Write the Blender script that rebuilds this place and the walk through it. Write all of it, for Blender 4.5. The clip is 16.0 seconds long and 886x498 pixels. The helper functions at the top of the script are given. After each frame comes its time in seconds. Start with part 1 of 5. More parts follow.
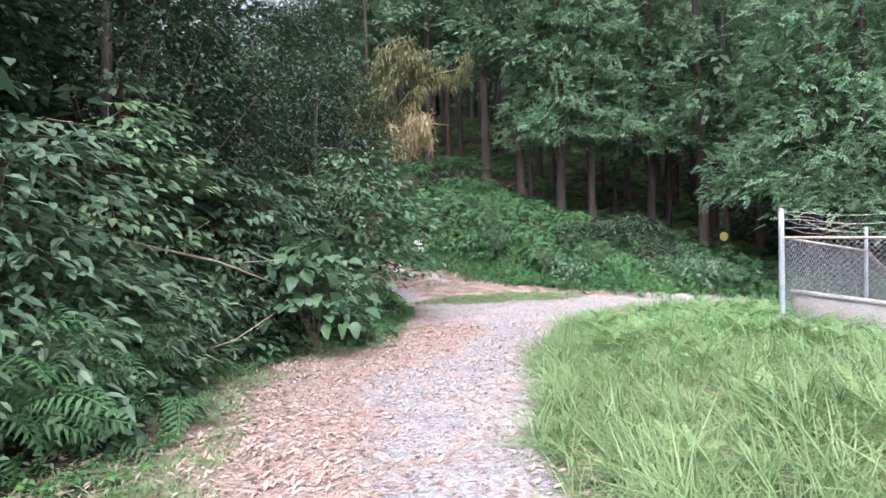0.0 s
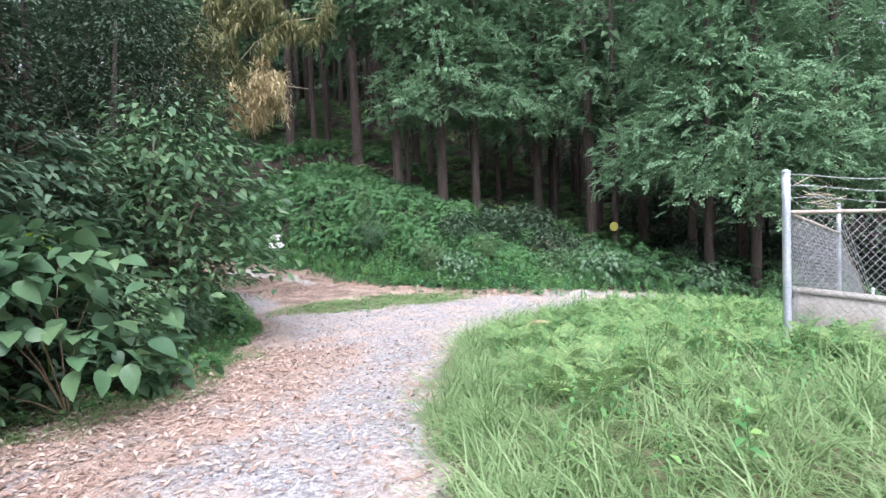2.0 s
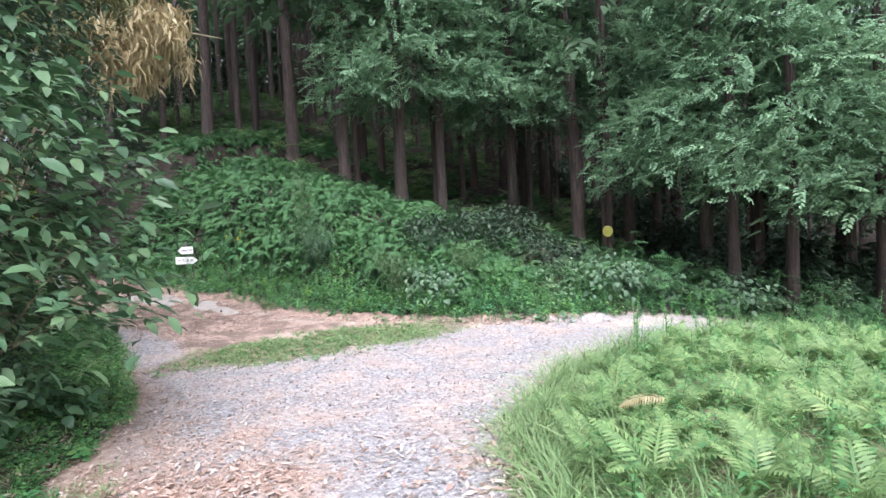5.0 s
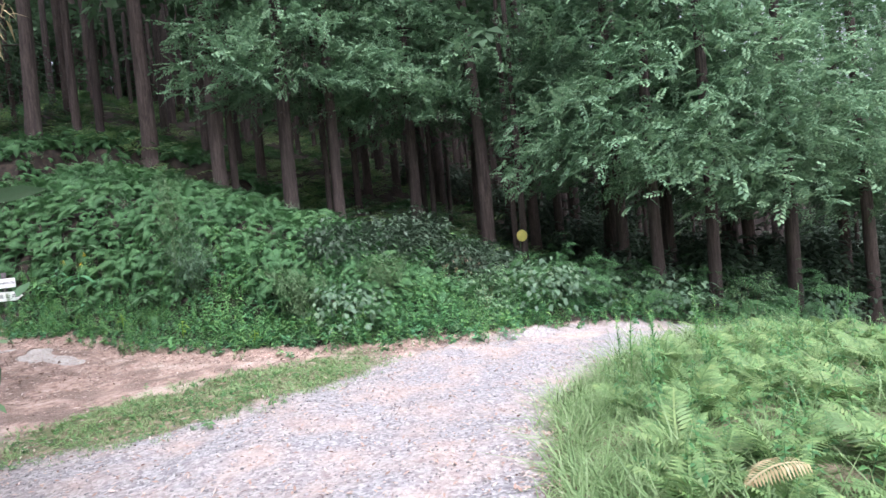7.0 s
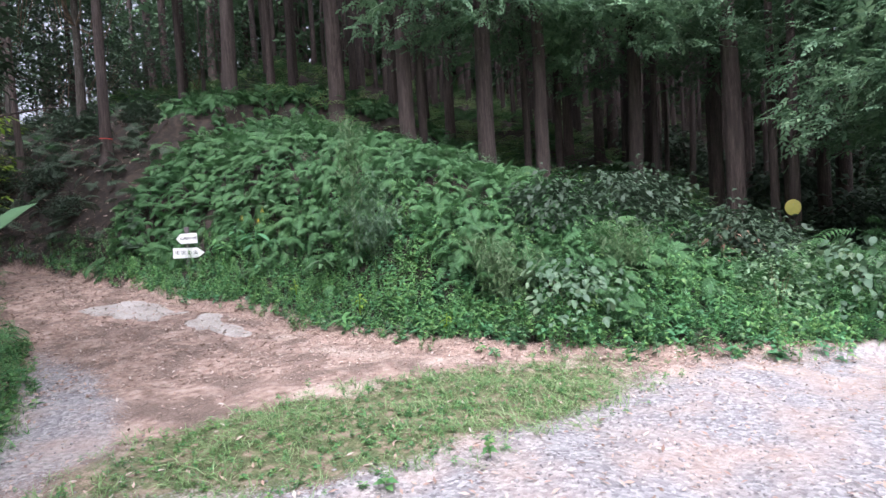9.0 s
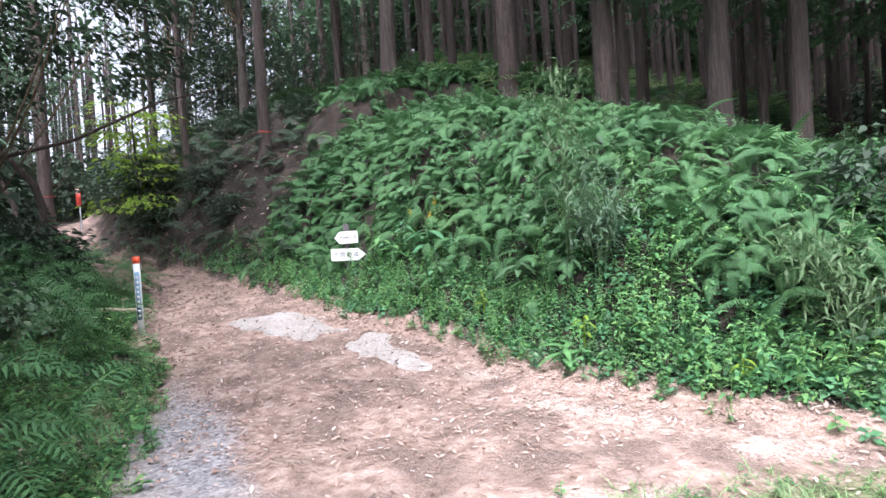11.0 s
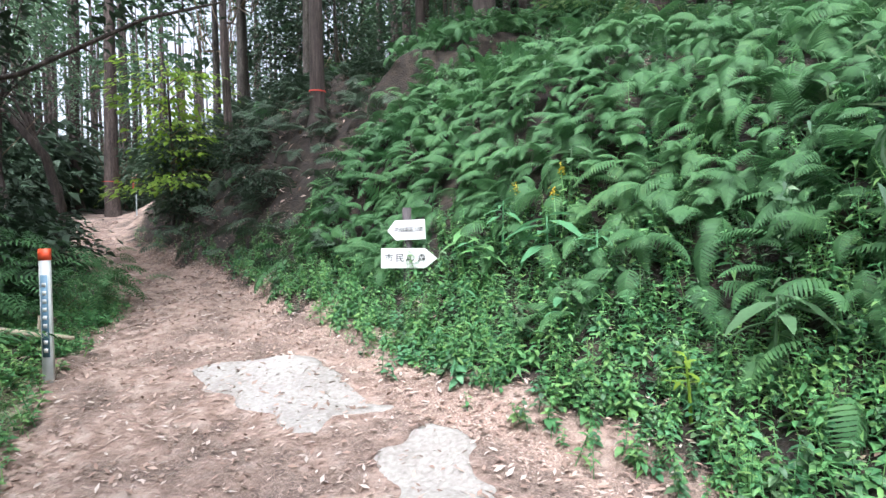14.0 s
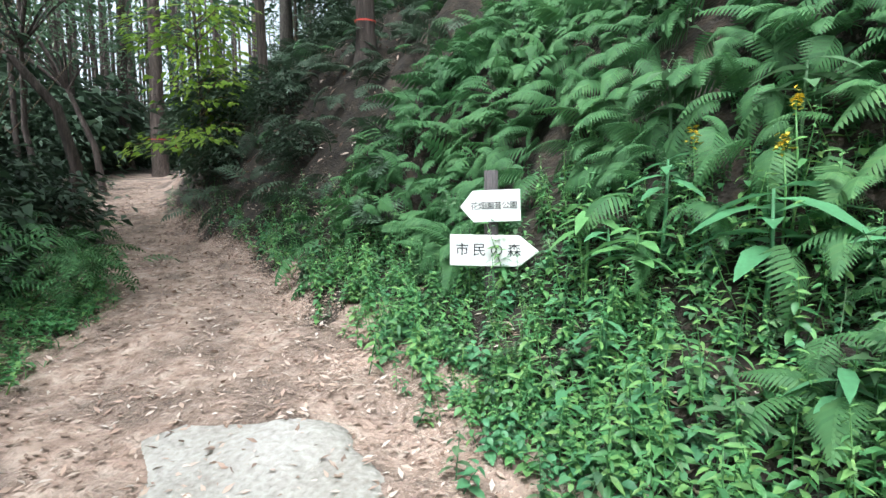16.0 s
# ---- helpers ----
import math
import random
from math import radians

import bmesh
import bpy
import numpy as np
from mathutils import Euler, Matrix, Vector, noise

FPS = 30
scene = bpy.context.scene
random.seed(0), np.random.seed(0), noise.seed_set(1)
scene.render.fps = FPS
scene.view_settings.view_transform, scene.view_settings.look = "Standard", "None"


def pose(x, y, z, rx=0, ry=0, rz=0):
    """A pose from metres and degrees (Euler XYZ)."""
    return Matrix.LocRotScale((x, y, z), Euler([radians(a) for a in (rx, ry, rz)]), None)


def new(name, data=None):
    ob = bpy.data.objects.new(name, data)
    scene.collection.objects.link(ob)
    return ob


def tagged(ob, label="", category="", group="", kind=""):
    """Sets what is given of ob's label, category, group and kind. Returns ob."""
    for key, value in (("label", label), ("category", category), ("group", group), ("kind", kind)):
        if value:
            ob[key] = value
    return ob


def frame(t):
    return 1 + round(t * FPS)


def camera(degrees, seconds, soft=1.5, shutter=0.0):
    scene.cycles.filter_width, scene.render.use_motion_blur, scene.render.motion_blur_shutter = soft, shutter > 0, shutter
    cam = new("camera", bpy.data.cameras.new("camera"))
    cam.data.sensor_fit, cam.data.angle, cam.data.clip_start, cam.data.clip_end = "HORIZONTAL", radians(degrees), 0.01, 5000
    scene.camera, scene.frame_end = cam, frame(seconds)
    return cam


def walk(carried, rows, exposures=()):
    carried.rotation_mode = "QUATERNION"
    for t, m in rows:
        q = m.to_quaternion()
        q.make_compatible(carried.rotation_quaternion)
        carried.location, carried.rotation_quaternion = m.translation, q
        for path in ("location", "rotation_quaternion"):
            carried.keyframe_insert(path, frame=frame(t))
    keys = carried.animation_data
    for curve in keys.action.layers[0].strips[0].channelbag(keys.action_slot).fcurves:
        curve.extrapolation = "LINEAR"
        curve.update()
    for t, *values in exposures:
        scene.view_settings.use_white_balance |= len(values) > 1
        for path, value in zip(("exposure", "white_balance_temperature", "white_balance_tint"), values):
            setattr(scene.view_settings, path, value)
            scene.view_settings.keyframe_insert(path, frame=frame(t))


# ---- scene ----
cam = camera(76.0, 16.0, soft=1.5)
PATH = [  # seconds, place, yaw, pitch, roll
    (0.0, 0.000, 0.000, 1.500, -0.67, -2.03, 1.86),
    (0.5, 0.089, 0.936, 1.443, -7.18, -3.31, 0.87),
    (1.0, 0.174, 1.813, 1.370, -11.74, -3.57, 2.68),
    (1.5, 0.234, 2.511, 1.320, -12.89, -3.53, 1.79),
    (2.0, 0.322, 3.181, 1.277, -13.38, -2.76, 2.31),
    (2.5, 0.365, 3.787, 1.244, -13.11, -2.31, 2.22),
    (3.0, 0.415, 4.464, 1.211, -14.47, -1.84, 2.65),
    (3.5, 0.485, 5.130, 1.190, -17.14, -2.05, 2.79),
    (3.7, 0.511, 5.388, 1.185, -18.51, -2.12, 2.54),
    (5.8, 0.560, 8.152, 1.214, -21.15, -2.02, 3.25),
    (6.0, 0.543, 8.324, 1.209, -24.13, -1.82, 3.59),
    (6.5, 0.520, 8.775, 1.185, -31.65, -1.56, 5.92),
    (7.0, 0.574, 9.356, 1.146, -32.55, -1.64, 5.37),
    (7.5, 0.670, 9.955, 1.074, -31.23, -1.40, 5.63),
    (8.0, 0.826, 10.603, 1.003, -26.02, -2.61, 4.98),
    (8.5, 0.942, 11.492, 0.965, -21.01, -1.77, 4.76),
    (9.0, 1.037, 12.297, 0.911, -15.29, -2.35, 3.40),
    (9.5, 0.968, 13.008, 0.875, -9.70, -2.42, 0.85),
    (10.0, 0.732, 13.682, 0.857, -5.82, -2.36, 2.91),
    (10.2, 0.668, 13.918, 0.857, -4.67, -2.22, 3.55),
    (12.3, 0.458, 16.476, 0.880, 3.06, 0.76, 3.97),
    (12.5, 0.439, 16.715, 0.863, 3.79, 0.98, 4.42),
    (13.0, 0.349, 17.309, 0.831, 6.00, 0.48, 2.65),
    (13.5, 0.291, 17.893, 0.804, 6.11, -0.13, 1.59),
    (14.0, 0.244, 18.483, 0.816, 7.43, -0.55, 1.74),
    (14.5, 0.081, 19.010, 0.856, 9.12, -0.92, 1.08),
    (15.0, -0.021, 19.545, 0.861, 10.64, -2.74, 2.54),
    (15.5, -0.128, 20.002, 0.904, 11.87, -4.75, 3.30),
    (16.0, -0.296, 20.390, 0.967, 13.10, -4.43, 1.24),
]
EXPOSURES = [(0.0, 1.72, 5900, 21), (3.0, 1.7, 5900, 16), (7.0, 1.63, 5900, 20), (8.5, 1.52, 5900, 21), (9.2, 1.62, 5900, 22), (10.0, 1.82, 5900, 21), (13.0, 2.2, 5850, 18), (16.0, 1.98, 5870, 3)]
walk(cam, [(t, pose(x, y, z, 90 + pitch, roll, yaw)) for t, x, y, z, yaw, pitch, roll in PATH], EXPOSURES)

# ---- overcast sky and a soft high sun ----
world = bpy.data.worlds.new("world")
scene.world = world
world.use_nodes = True
sky = world.node_tree.nodes.new("ShaderNodeTexSky")
sky.sky_type = "NISHITA"
sky.sun_disc = False
sky.sun_elevation, sky.sun_rotation = radians(58), radians(200)
sky.air_density, sky.dust_density, sky.ozone_density = 1.0, 6.0, 1.0
world.node_tree.nodes["Background"].inputs["Strength"].default_value = 0.15
grey = world.node_tree.nodes.new("ShaderNodeRGBToBW")
cloud = world.node_tree.nodes.new("ShaderNodeMix")
cloud.data_type = "RGBA"
cloud.inputs[0].default_value = 0.8
world.node_tree.links.new(sky.outputs[0], grey.inputs[0])
world.node_tree.links.new(sky.outputs[0], cloud.inputs[6])
world.node_tree.links.new(grey.outputs[0], cloud.inputs[7])
world.node_tree.links.new(cloud.outputs[2], world.node_tree.nodes["Background"].inputs["Color"])
sun = new("sun", bpy.data.lights.new("sun", "SUN"))
sun.data.energy, sun.data.angle, sun.data.color = 0.6, radians(25), (1.0, 0.98, 0.95)
sun.matrix_world = pose(0, 0, 60, 32, 0, 20)
# ---- terrain ----
ROAD_LEFT = [(-2.2, -30), (-2.2, 3.8), (-2.9, 6.8), (-2.6, 8.8), (-1.7, 9.7), (-1.0, 11.2), (-0.9, 12.6), (-0.75, 14.2), (-1.0, 15.5),
             (-1.6, 18.5), (-2.6, 21.0), (-3.5, 22.3), (-4.1, 24.0), (-5.6, 25.8), (-8.0, 28.3), (-11.5, 32.0), (-14.5, 36.5), (-18.0, 46.0)]
ROAD_RIGHT = [(0.6, -30), (0.76, 3.5), (0.9, 5.0), (1.26, 7.8), (2.0, 10.2), (2.8, 11.9), (4.4, 13.6), (6.4, 14.6), (9.0, 15.0), (14.0, 13.8), (40.0, 5.2)]
BANK_FOOT = [(-17.0, 48.0), (-13.2, 38.0), (-10.5, 33.2), (-8.5, 30.4), (-6.3, 28.1), (-4.1, 26.4), (-2.3, 24.35), (-1.25, 23.15), (-0.4, 22.15), (0.45, 21.4), (1.6, 19.8),
             (3.3, 18.4), (4.8, 17.6), (7.0, 17.1), (10.0, 16.6), (15.0, 15.2), (40.0, 7.0)]


def side_distance(px, py, line):
    """Signed distance to an open line, positive on its left."""
    best = np.full(px.shape, 1e9)
    sign = np.ones(px.shape)
    for (ax, ay), (bx, by) in zip(line, line[1:]):
        dx, dy = bx - ax, by - ay
        u = np.clip(((px - ax) * dx + (py - ay) * dy) / (dx * dx + dy * dy), 0, 1)
        ex, ey = px - ax - u * dx, py - ay - u * dy
        d = np.hypot(ex, ey)
        s = np.where(dx * ey - dy * ex >= 0, 1.0, -1.0)
        near = d < best - 1e-6
        best, sign = np.where(near, d, best), np.where(near, s, sign)
    return best * sign


def ripple(x, y):
    return (np.sin(x * 2.1 + 1.3 * np.sin(y * 1.7)) * np.sin(y * 2.6 + 0.8 * np.sin(x * 1.9)) + 0.5 * np.sin(x * 5.3 + y * 3.1) * np.sin(y * 4.7 - x * 2.2))


def crest_line(x):
    """Where the little soil cliff under the bank's crest runs, as y."""
    return np.interp(x, [-3, -1, 0.5, 2, 3.5, 5, 7], [27.4, 27.7, 28.2, 28.1, 27.4, 26.6, 26.0]) + 0.15 * np.sin(x * 3.1)


def height(x, y):
    """Ground height at plan places."""
    x, y = np.asarray(x, float), np.asarray(y, float)
    base = np.interp(y, [-30, -5, 0, 4.8, 8.5, 12, 16.5, 19, 20.5, 22.4, 24, 27, 31, 35, 40, 60], [1.2, 0.25, 0, -0.3, -0.48, -0.58, -0.62, -0.56, -0.45, -0.14, 0.08, 0.45, 1.1, 1.8, 2.4, 3.4])
    right = np.clip(x - 2.5, 0, 14)
    base = base - 0.05 * right - 0.11 * np.clip(x - 8.5, 0, 14) - np.clip(x - 1, 0, 8) / 8 * np.clip(base + 0.6, 0, 5)
    up = side_distance(x, y, BANK_FOOT)
    left = side_distance(x, y, ROAD_LEFT)
    mead = -side_distance(x, y, ROAD_RIGHT)
    front = np.interp(up, [0, 0.5, 1, 1.5, 2, 2.8, 3.8, 4.4, 5.2, 6, 10, 20, 40, 90], [0, 0.1, 0.42, 1.1, 1.8, 2.5, 2.85, 2.95, 3.1, 3.25, 4.6, 9.6, 20.0, 30.0])
    scarp = np.interp(up, [0, 0.4, 0.9, 1.5, 2, 3, 4.5, 6, 10, 20, 40, 90], [0, 0.25, 1.1, 2.05, 2.45, 3.1, 3.7, 4.0, 5.2, 10.0, 18.5, 26.0])
    w = np.clip((-1.6 - x) / 1.6, 0, 1)
    steep = front * (1 - w) + scarp * w
    low = np.interp(up, [0, 1, 3, 5, 10, 20, 40, 90], [0, 0.3, 0.75, 1.3, 3.0, 8.8, 19.5, 30.0])
    low = low * (1 - np.interp(x, [9.5, 15, 20], [0, 0.5, 0.65]) * np.interp(up, [10, 26], [1, 0.35]))
    k = np.clip((x - 1.6 + 0.06 * (y - 20)) / 7.5, 0, 1)
    k = k * k * (3 - 2 * k)
    bank = steep * (1 - k) + low * k
    bank = np.where(up > 0, bank + 0.09 * np.clip(up, 0, 1.5) * ripple(x * 0.9, y * 0.9), 0)
    # the little soil cliff under the crest
    rise = np.clip((y - crest_line(x)) / 0.3, 0, 1)
    bank = bank + 0.8 * rise * np.interp(x, [-2.6, -1.6, 4, 6.5], [0, 1, 1, 0]) * np.interp(y - crest_line(x), [1, 7], [1, 0])
    # the bank runs lower along the trail
    bank = bank * np.interp(x, [-20, -14, -10.5, -8], [0.35, 0.45, 0.8, 1])
    thick = np.where(left > 0, np.interp(left, [0, 0.6, 2, 5, 12, 60], [0, 0.12, 0.35, 0.6, 0.8, 0.3]), 0)
    meadow = np.where(mead > 0, np.interp(mead, [0, 0.5, 2, 3.5, 6, 30], [0, 0.12, 0.42, 0.55, 0.3, -0.5]), 0)
    meadow = meadow * np.interp(y, [7.5, 10.5], [1, 0.3])
    road = np.clip(-left, 0, 1) * np.clip(-mead, 0, 1) * np.clip(-up, 0, 1)
    return base + bank + thick + meadow + 0.025 * ripple(x * 1.3, y * 1.3) + 0.03 * (1 - road) * ripple(x * 3.1, y * 2.9)

# ---- materials ----
def material(name):
    m = bpy.data.materials.new(name)
    m.use_nodes = True
    t = m.node_tree
    return m, t, t.nodes["Principled BSDF"], t.nodes["Material Output"]


def node(t, kind, links=(), operation="", attribute_name="", **values):
    n = t.nodes.new("ShaderNode" + kind)
    if operation:
        n.operation = operation
    if attribute_name:
        n.attribute_name = attribute_name
    for key, value in values.items():
        n.inputs[key].default_value = value
    for socket, source in links:
        t.links.new(source, n.inputs[socket])
    return n


def ramp(t, factor, stops):
    n = t.nodes.new("ShaderNodeValToRGB")
    while len(n.color_ramp.elements) < len(stops):
        n.color_ramp.elements.new(0.5)
    for e, (at, c) in zip(n.color_ramp.elements, stops):
        e.position, e.color = at, (*c, 1)
    t.links.new(factor, n.inputs[0])
    return n.outputs[0]


def mixed(t, factor, a, b):
    n = t.nodes.new("ShaderNodeMix")
    n.data_type = "RGBA"
    for socket, source in ((0, factor), (6, a), (7, b)):
        if isinstance(source, (int, float)):
            n.inputs[socket].default_value = source
        elif isinstance(source, tuple):
            n.inputs[socket].default_value = (*source, 1)
        else:
            t.links.new(source, n.inputs[socket])
    return n.outputs[2]


def leaf_material(name, colours, rough=0.5, through_light=0.3, patch=0.5):
    """Leaves: a colour of its own for each leaf, slow drifts between clumps, light through the blade."""
    m, t, p, out = material(name)
    geo = node(t, "NewGeometry")
    pos = geo.outputs["Position"]
    drift = node(t, "TexNoise", [("Vector", pos)], Scale=0.9, Detail=2.0)
    fac = node(t, "Math", operation="ADD")
    a = node(t, "Math", operation="MULTIPLY")
    a.inputs[1].default_value = 1 - patch
    t.links.new(geo.outputs["Random Per Island"], a.inputs[0])
    b = node(t, "Math", operation="MULTIPLY")
    b.inputs[1].default_value = patch
    t.links.new(drift.outputs[0], b.inputs[0])
    t.links.new(a.outputs[0], fac.inputs[0])
    t.links.new(b.outputs[0], fac.inputs[1])
    step = [0.12 + 0.72 * i / max(1, len(colours) - 1) for i in range(len(colours))]
    c = ramp(t, fac.outputs[0], list(zip(step, colours)))
    fine = node(t, "TexNoise", [("Vector", pos)], Scale=55.0, Detail=3.0)
    c = mixed(t, node(t, "Math", [(0, fine.outputs[0])], operation="MULTIPLY").outputs[0], c, (0.05, 0.07, 0.03))
    t.links.new(c, p.inputs["Base Color"])
    p.inputs["Roughness"].default_value = rough
    p.inputs["Specular IOR Level"].default_value = 0.35
    tr = node(t, "BsdfTranslucent", [("Color", c)])
    mx = node(t, "MixShader", [(1, p.outputs[0]), (2, tr.outputs[0])])
    mx.inputs[0].default_value = through_light
    t.links.new(mx.outputs[0], out.inputs[0])
    return m


def rough_material(name, colours, scale=4.0, rough=0.8, bump=0.4, stretch=(1, 1, 1), fine=40.0, metal=0.0):
    """Bark, wood, stone, concrete, metal: noise at two scales, with relief."""
    m, t, p, out = material(name)
    tc = node(t, "TexCoord")
    mp = node(t, "Mapping", [("Vector", tc.outputs["Object"])])
    mp.inputs["Scale"].default_value = stretch
    n1 = node(t, "TexNoise", [("Vector", mp.outputs[0])], Scale=scale, Detail=6.0)
    n2 = node(t, "TexNoise", [("Vector", mp.outputs[0])], Scale=fine, Detail=4.0)
    rnd = node(t, "ObjectInfo")
    f = node(t, "Math", [(0, n1.outputs[0]), (1, n2.outputs[0])], operation="ADD")
    f2 = node(t, "Math", [(0, f.outputs[0])], operation="MULTIPLY")
    f2.inputs[1].default_value = 0.5
    c = ramp(t, f2.outputs[0], [(0.36 + 0.28 * i / max(1, len(colours) - 1), k) for i, k in enumerate(colours)])
    hsv = node(t, "HueSaturation", [("Color", c)])
    v = node(t, "MapRange", [("Value", rnd.outputs["Random"])])
    v.inputs["To Min"].default_value, v.inputs["To Max"].default_value = 0.75, 1.25
    t.links.new(v.outputs[0], hsv.inputs["Value"])
    t.links.new(hsv.outputs[0], p.inputs["Base Color"])
    p.inputs["Roughness"].default_value = rough
    p.inputs["Metallic"].default_value = metal
    bp = node(t, "Bump", [("Height", f.outputs[0])])
    bp.inputs["Strength"].default_value, bp.inputs["Distance"].default_value = bump, 0.02
    t.links.new(bp.outputs[0], p.inputs["Normal"])
    return m


def island_material(name, colours, rough=0.8):
    """Small loose pieces, each with a colour of its own."""
    m, t, p, out = material(name)
    geo = node(t, "NewGeometry")
    c = ramp(t, geo.outputs["Random Per Island"], [(i / max(1, len(colours) - 1), k) for i, k in enumerate(colours)])
    n = node(t, "TexNoise", [("Vector", geo.outputs["Position"])], Scale=90.0, Detail=3.0)
    c = mixed(t, node(t, "Math", [(0, n.outputs[0])], operation="MULTIPLY").outputs[0], c, (0.25, 0.2, 0.16))
    t.links.new(c, p.inputs["Base Color"])
    p.inputs["Roughness"].default_value = rough
    return m


def ground_material():
    """Forest soil with gravel, litter, bare earth and moss laid in by zone."""
    m, t, p, out = material("ground_soil")
    geo = node(t, "NewGeometry")
    pos = geo.outputs["Position"]
    big = node(t, "TexNoise", [("Vector", pos)], Scale=1.6, Detail=5.0)
    mid = node(t, "TexNoise", [("Vector", pos)], Scale=9.0, Detail=5.0)
    fine = node(t, "TexNoise", [("Vector", pos)], Scale=60.0, Detail=4.0)
    stones = node(t, "TexVoronoi", [("Vector", pos)], Scale=34.0)
    warp = node(t, "VectorMath", [(0, pos), (1, node(t, "TexNoise", [("Vector", pos)], Scale=7.0).outputs["Color"])], operation="ADD")
    chips = node(t, "TexVoronoi", [("Vector", warp.outputs[0])], Scale=42.0)
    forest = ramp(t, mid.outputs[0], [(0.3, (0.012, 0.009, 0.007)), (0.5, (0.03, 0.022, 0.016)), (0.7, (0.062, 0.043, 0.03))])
    grey = ramp(t, node(t, "SeparateColor", [("Color", stones.outputs["Color"])]).outputs[0], [(0.0, (0.18, 0.174, 0.178)), (0.5, (0.285, 0.274, 0.278)), (1.0, (0.41, 0.395, 0.388))])
    tan = ramp(t, mid.outputs[0], [(0.3, (0.32, 0.22, 0.17)), (0.5, (0.44, 0.33, 0.27)), (0.7, (0.5, 0.42, 0.365))])
    gravel = mixed(t, ramp(t, big.outputs[0], [(0.42, (0, 0, 0)), (0.66, (0.55, 0.55, 0.55))]), grey, tan)
    litter = ramp(t, node(t, "SeparateColor", [("Color", chips.outputs["Color"])]).outputs[0], [(0.0, (0.17, 0.11, 0.085)), (0.4, (0.33, 0.22, 0.17)), (0.8, (0.45, 0.33, 0.265)), (1.0, (0.55, 0.46, 0.4))])
    pale = ramp(t, mid.outputs[0], [(0.3, (0.2, 0.135, 0.105)), (0.5, (0.35, 0.25, 0.2)), (0.7, (0.46, 0.36, 0.3))])
    crumbs = ramp(t, node(t, "SeparateColor", [("Color", chips.outputs["Color"])]).outputs[1], [(0.0, (0.07, 0.05, 0.04)), (0.5, (0.15, 0.105, 0.085)), (1.0, (0.28, 0.21, 0.17))])
    earth = mixed(t, ramp(t, node(t, "TexNoise", [("Vector", pos)], Scale=2.3, Detail=8.0).outputs[0], [(0.42, (0, 0, 0)), (0.6, (0.85, 0.85, 0.85))]), pale, crumbs)
    moss = ramp(t, mid.outputs[0], [(0.3, (0.06, 0.08, 0.03)), (0.5, (0.13, 0.145, 0.065)), (0.62, (0.25, 0.2, 0.14))])
    sand = ramp(t, mid.outputs[0], [(0.3, (0.36, 0.27, 0.215)), (0.5, (0.45, 0.36, 0.3)), (0.7, (0.52, 0.44, 0.38))])
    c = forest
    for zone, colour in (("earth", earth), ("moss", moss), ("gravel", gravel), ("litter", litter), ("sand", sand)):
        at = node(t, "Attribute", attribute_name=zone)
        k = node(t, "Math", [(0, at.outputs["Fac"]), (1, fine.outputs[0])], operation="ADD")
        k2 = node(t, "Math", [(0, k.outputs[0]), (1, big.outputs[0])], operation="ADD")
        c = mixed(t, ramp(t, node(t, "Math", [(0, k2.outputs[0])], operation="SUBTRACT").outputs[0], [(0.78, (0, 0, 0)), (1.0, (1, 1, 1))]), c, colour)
    t.links.new(c, p.inputs["Base Color"])
    p.inputs["Roughness"].default_value = 0.92
    h = node(t, "Math", [(0, stones.outputs["Distance"]), (1, fine.outputs[0])], operation="ADD")
    bp = node(t, "Bump", [("Height", h.outputs[0])])
    bp.inputs["Strength"].default_value, bp.inputs["Distance"].default_value = 0.6, 0.02
    t.links.new(bp.outputs[0], p.inputs["Normal"])
    return m


def plain_material(name, colour, rough=0.5, metal=0.0, dirt=0.15, scale=8.0):
    m, t, p, out = material(name)
    tc = node(t, "TexCoord")
    n = node(t, "TexNoise", [("Vector", tc.outputs["Object"])], Scale=scale, Detail=6.0)
    k = ramp(t, n.outputs[0], [(0.45, (0, 0, 0)), (0.75, (dirt * 2, dirt * 2, dirt * 2))])
    t.links.new(mixed(t, k, colour, (0.12, 0.11, 0.08)), p.inputs["Base Color"])
    p.inputs["Roughness"].default_value, p.inputs["Metallic"].default_value = rough, metal
    return m


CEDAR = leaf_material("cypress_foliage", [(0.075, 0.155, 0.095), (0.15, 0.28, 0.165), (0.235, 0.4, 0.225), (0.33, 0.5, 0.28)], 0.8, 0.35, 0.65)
# darker copy of the cypress foliage, for high, inner and far crowns
CEDAR_DARK = leaf_material("cypress_foliage_dark", [(0.05, 0.1, 0.055), (0.09, 0.17, 0.09), (0.13, 0.23, 0.12)], 0.85, 0.35)
FERN = leaf_material("fern_green", [(0.028, 0.09, 0.035), (0.059, 0.169, 0.064), (0.092, 0.232, 0.082), (0.139, 0.283, 0.096)], 0.68, 0.3, 0.7)
FERN_LIGHT = leaf_material("fern_light_green", [(0.11, 0.21, 0.08), (0.19, 0.33, 0.12), (0.28, 0.44, 0.17), (0.4, 0.5, 0.2)], 0.5, 0.3, 0.45)
HERB = leaf_material("herb_green", [(0.047, 0.161, 0.066), (0.105, 0.303, 0.112), (0.192, 0.422, 0.144), (0.305, 0.506, 0.155)], 0.4, 0.3, 0.45)
BUSH = leaf_material("bush_green", [(0.064, 0.123, 0.079), (0.11, 0.198, 0.124), (0.164, 0.273, 0.164), (0.238, 0.334, 0.192)], 0.55, 0.25, 0.5)
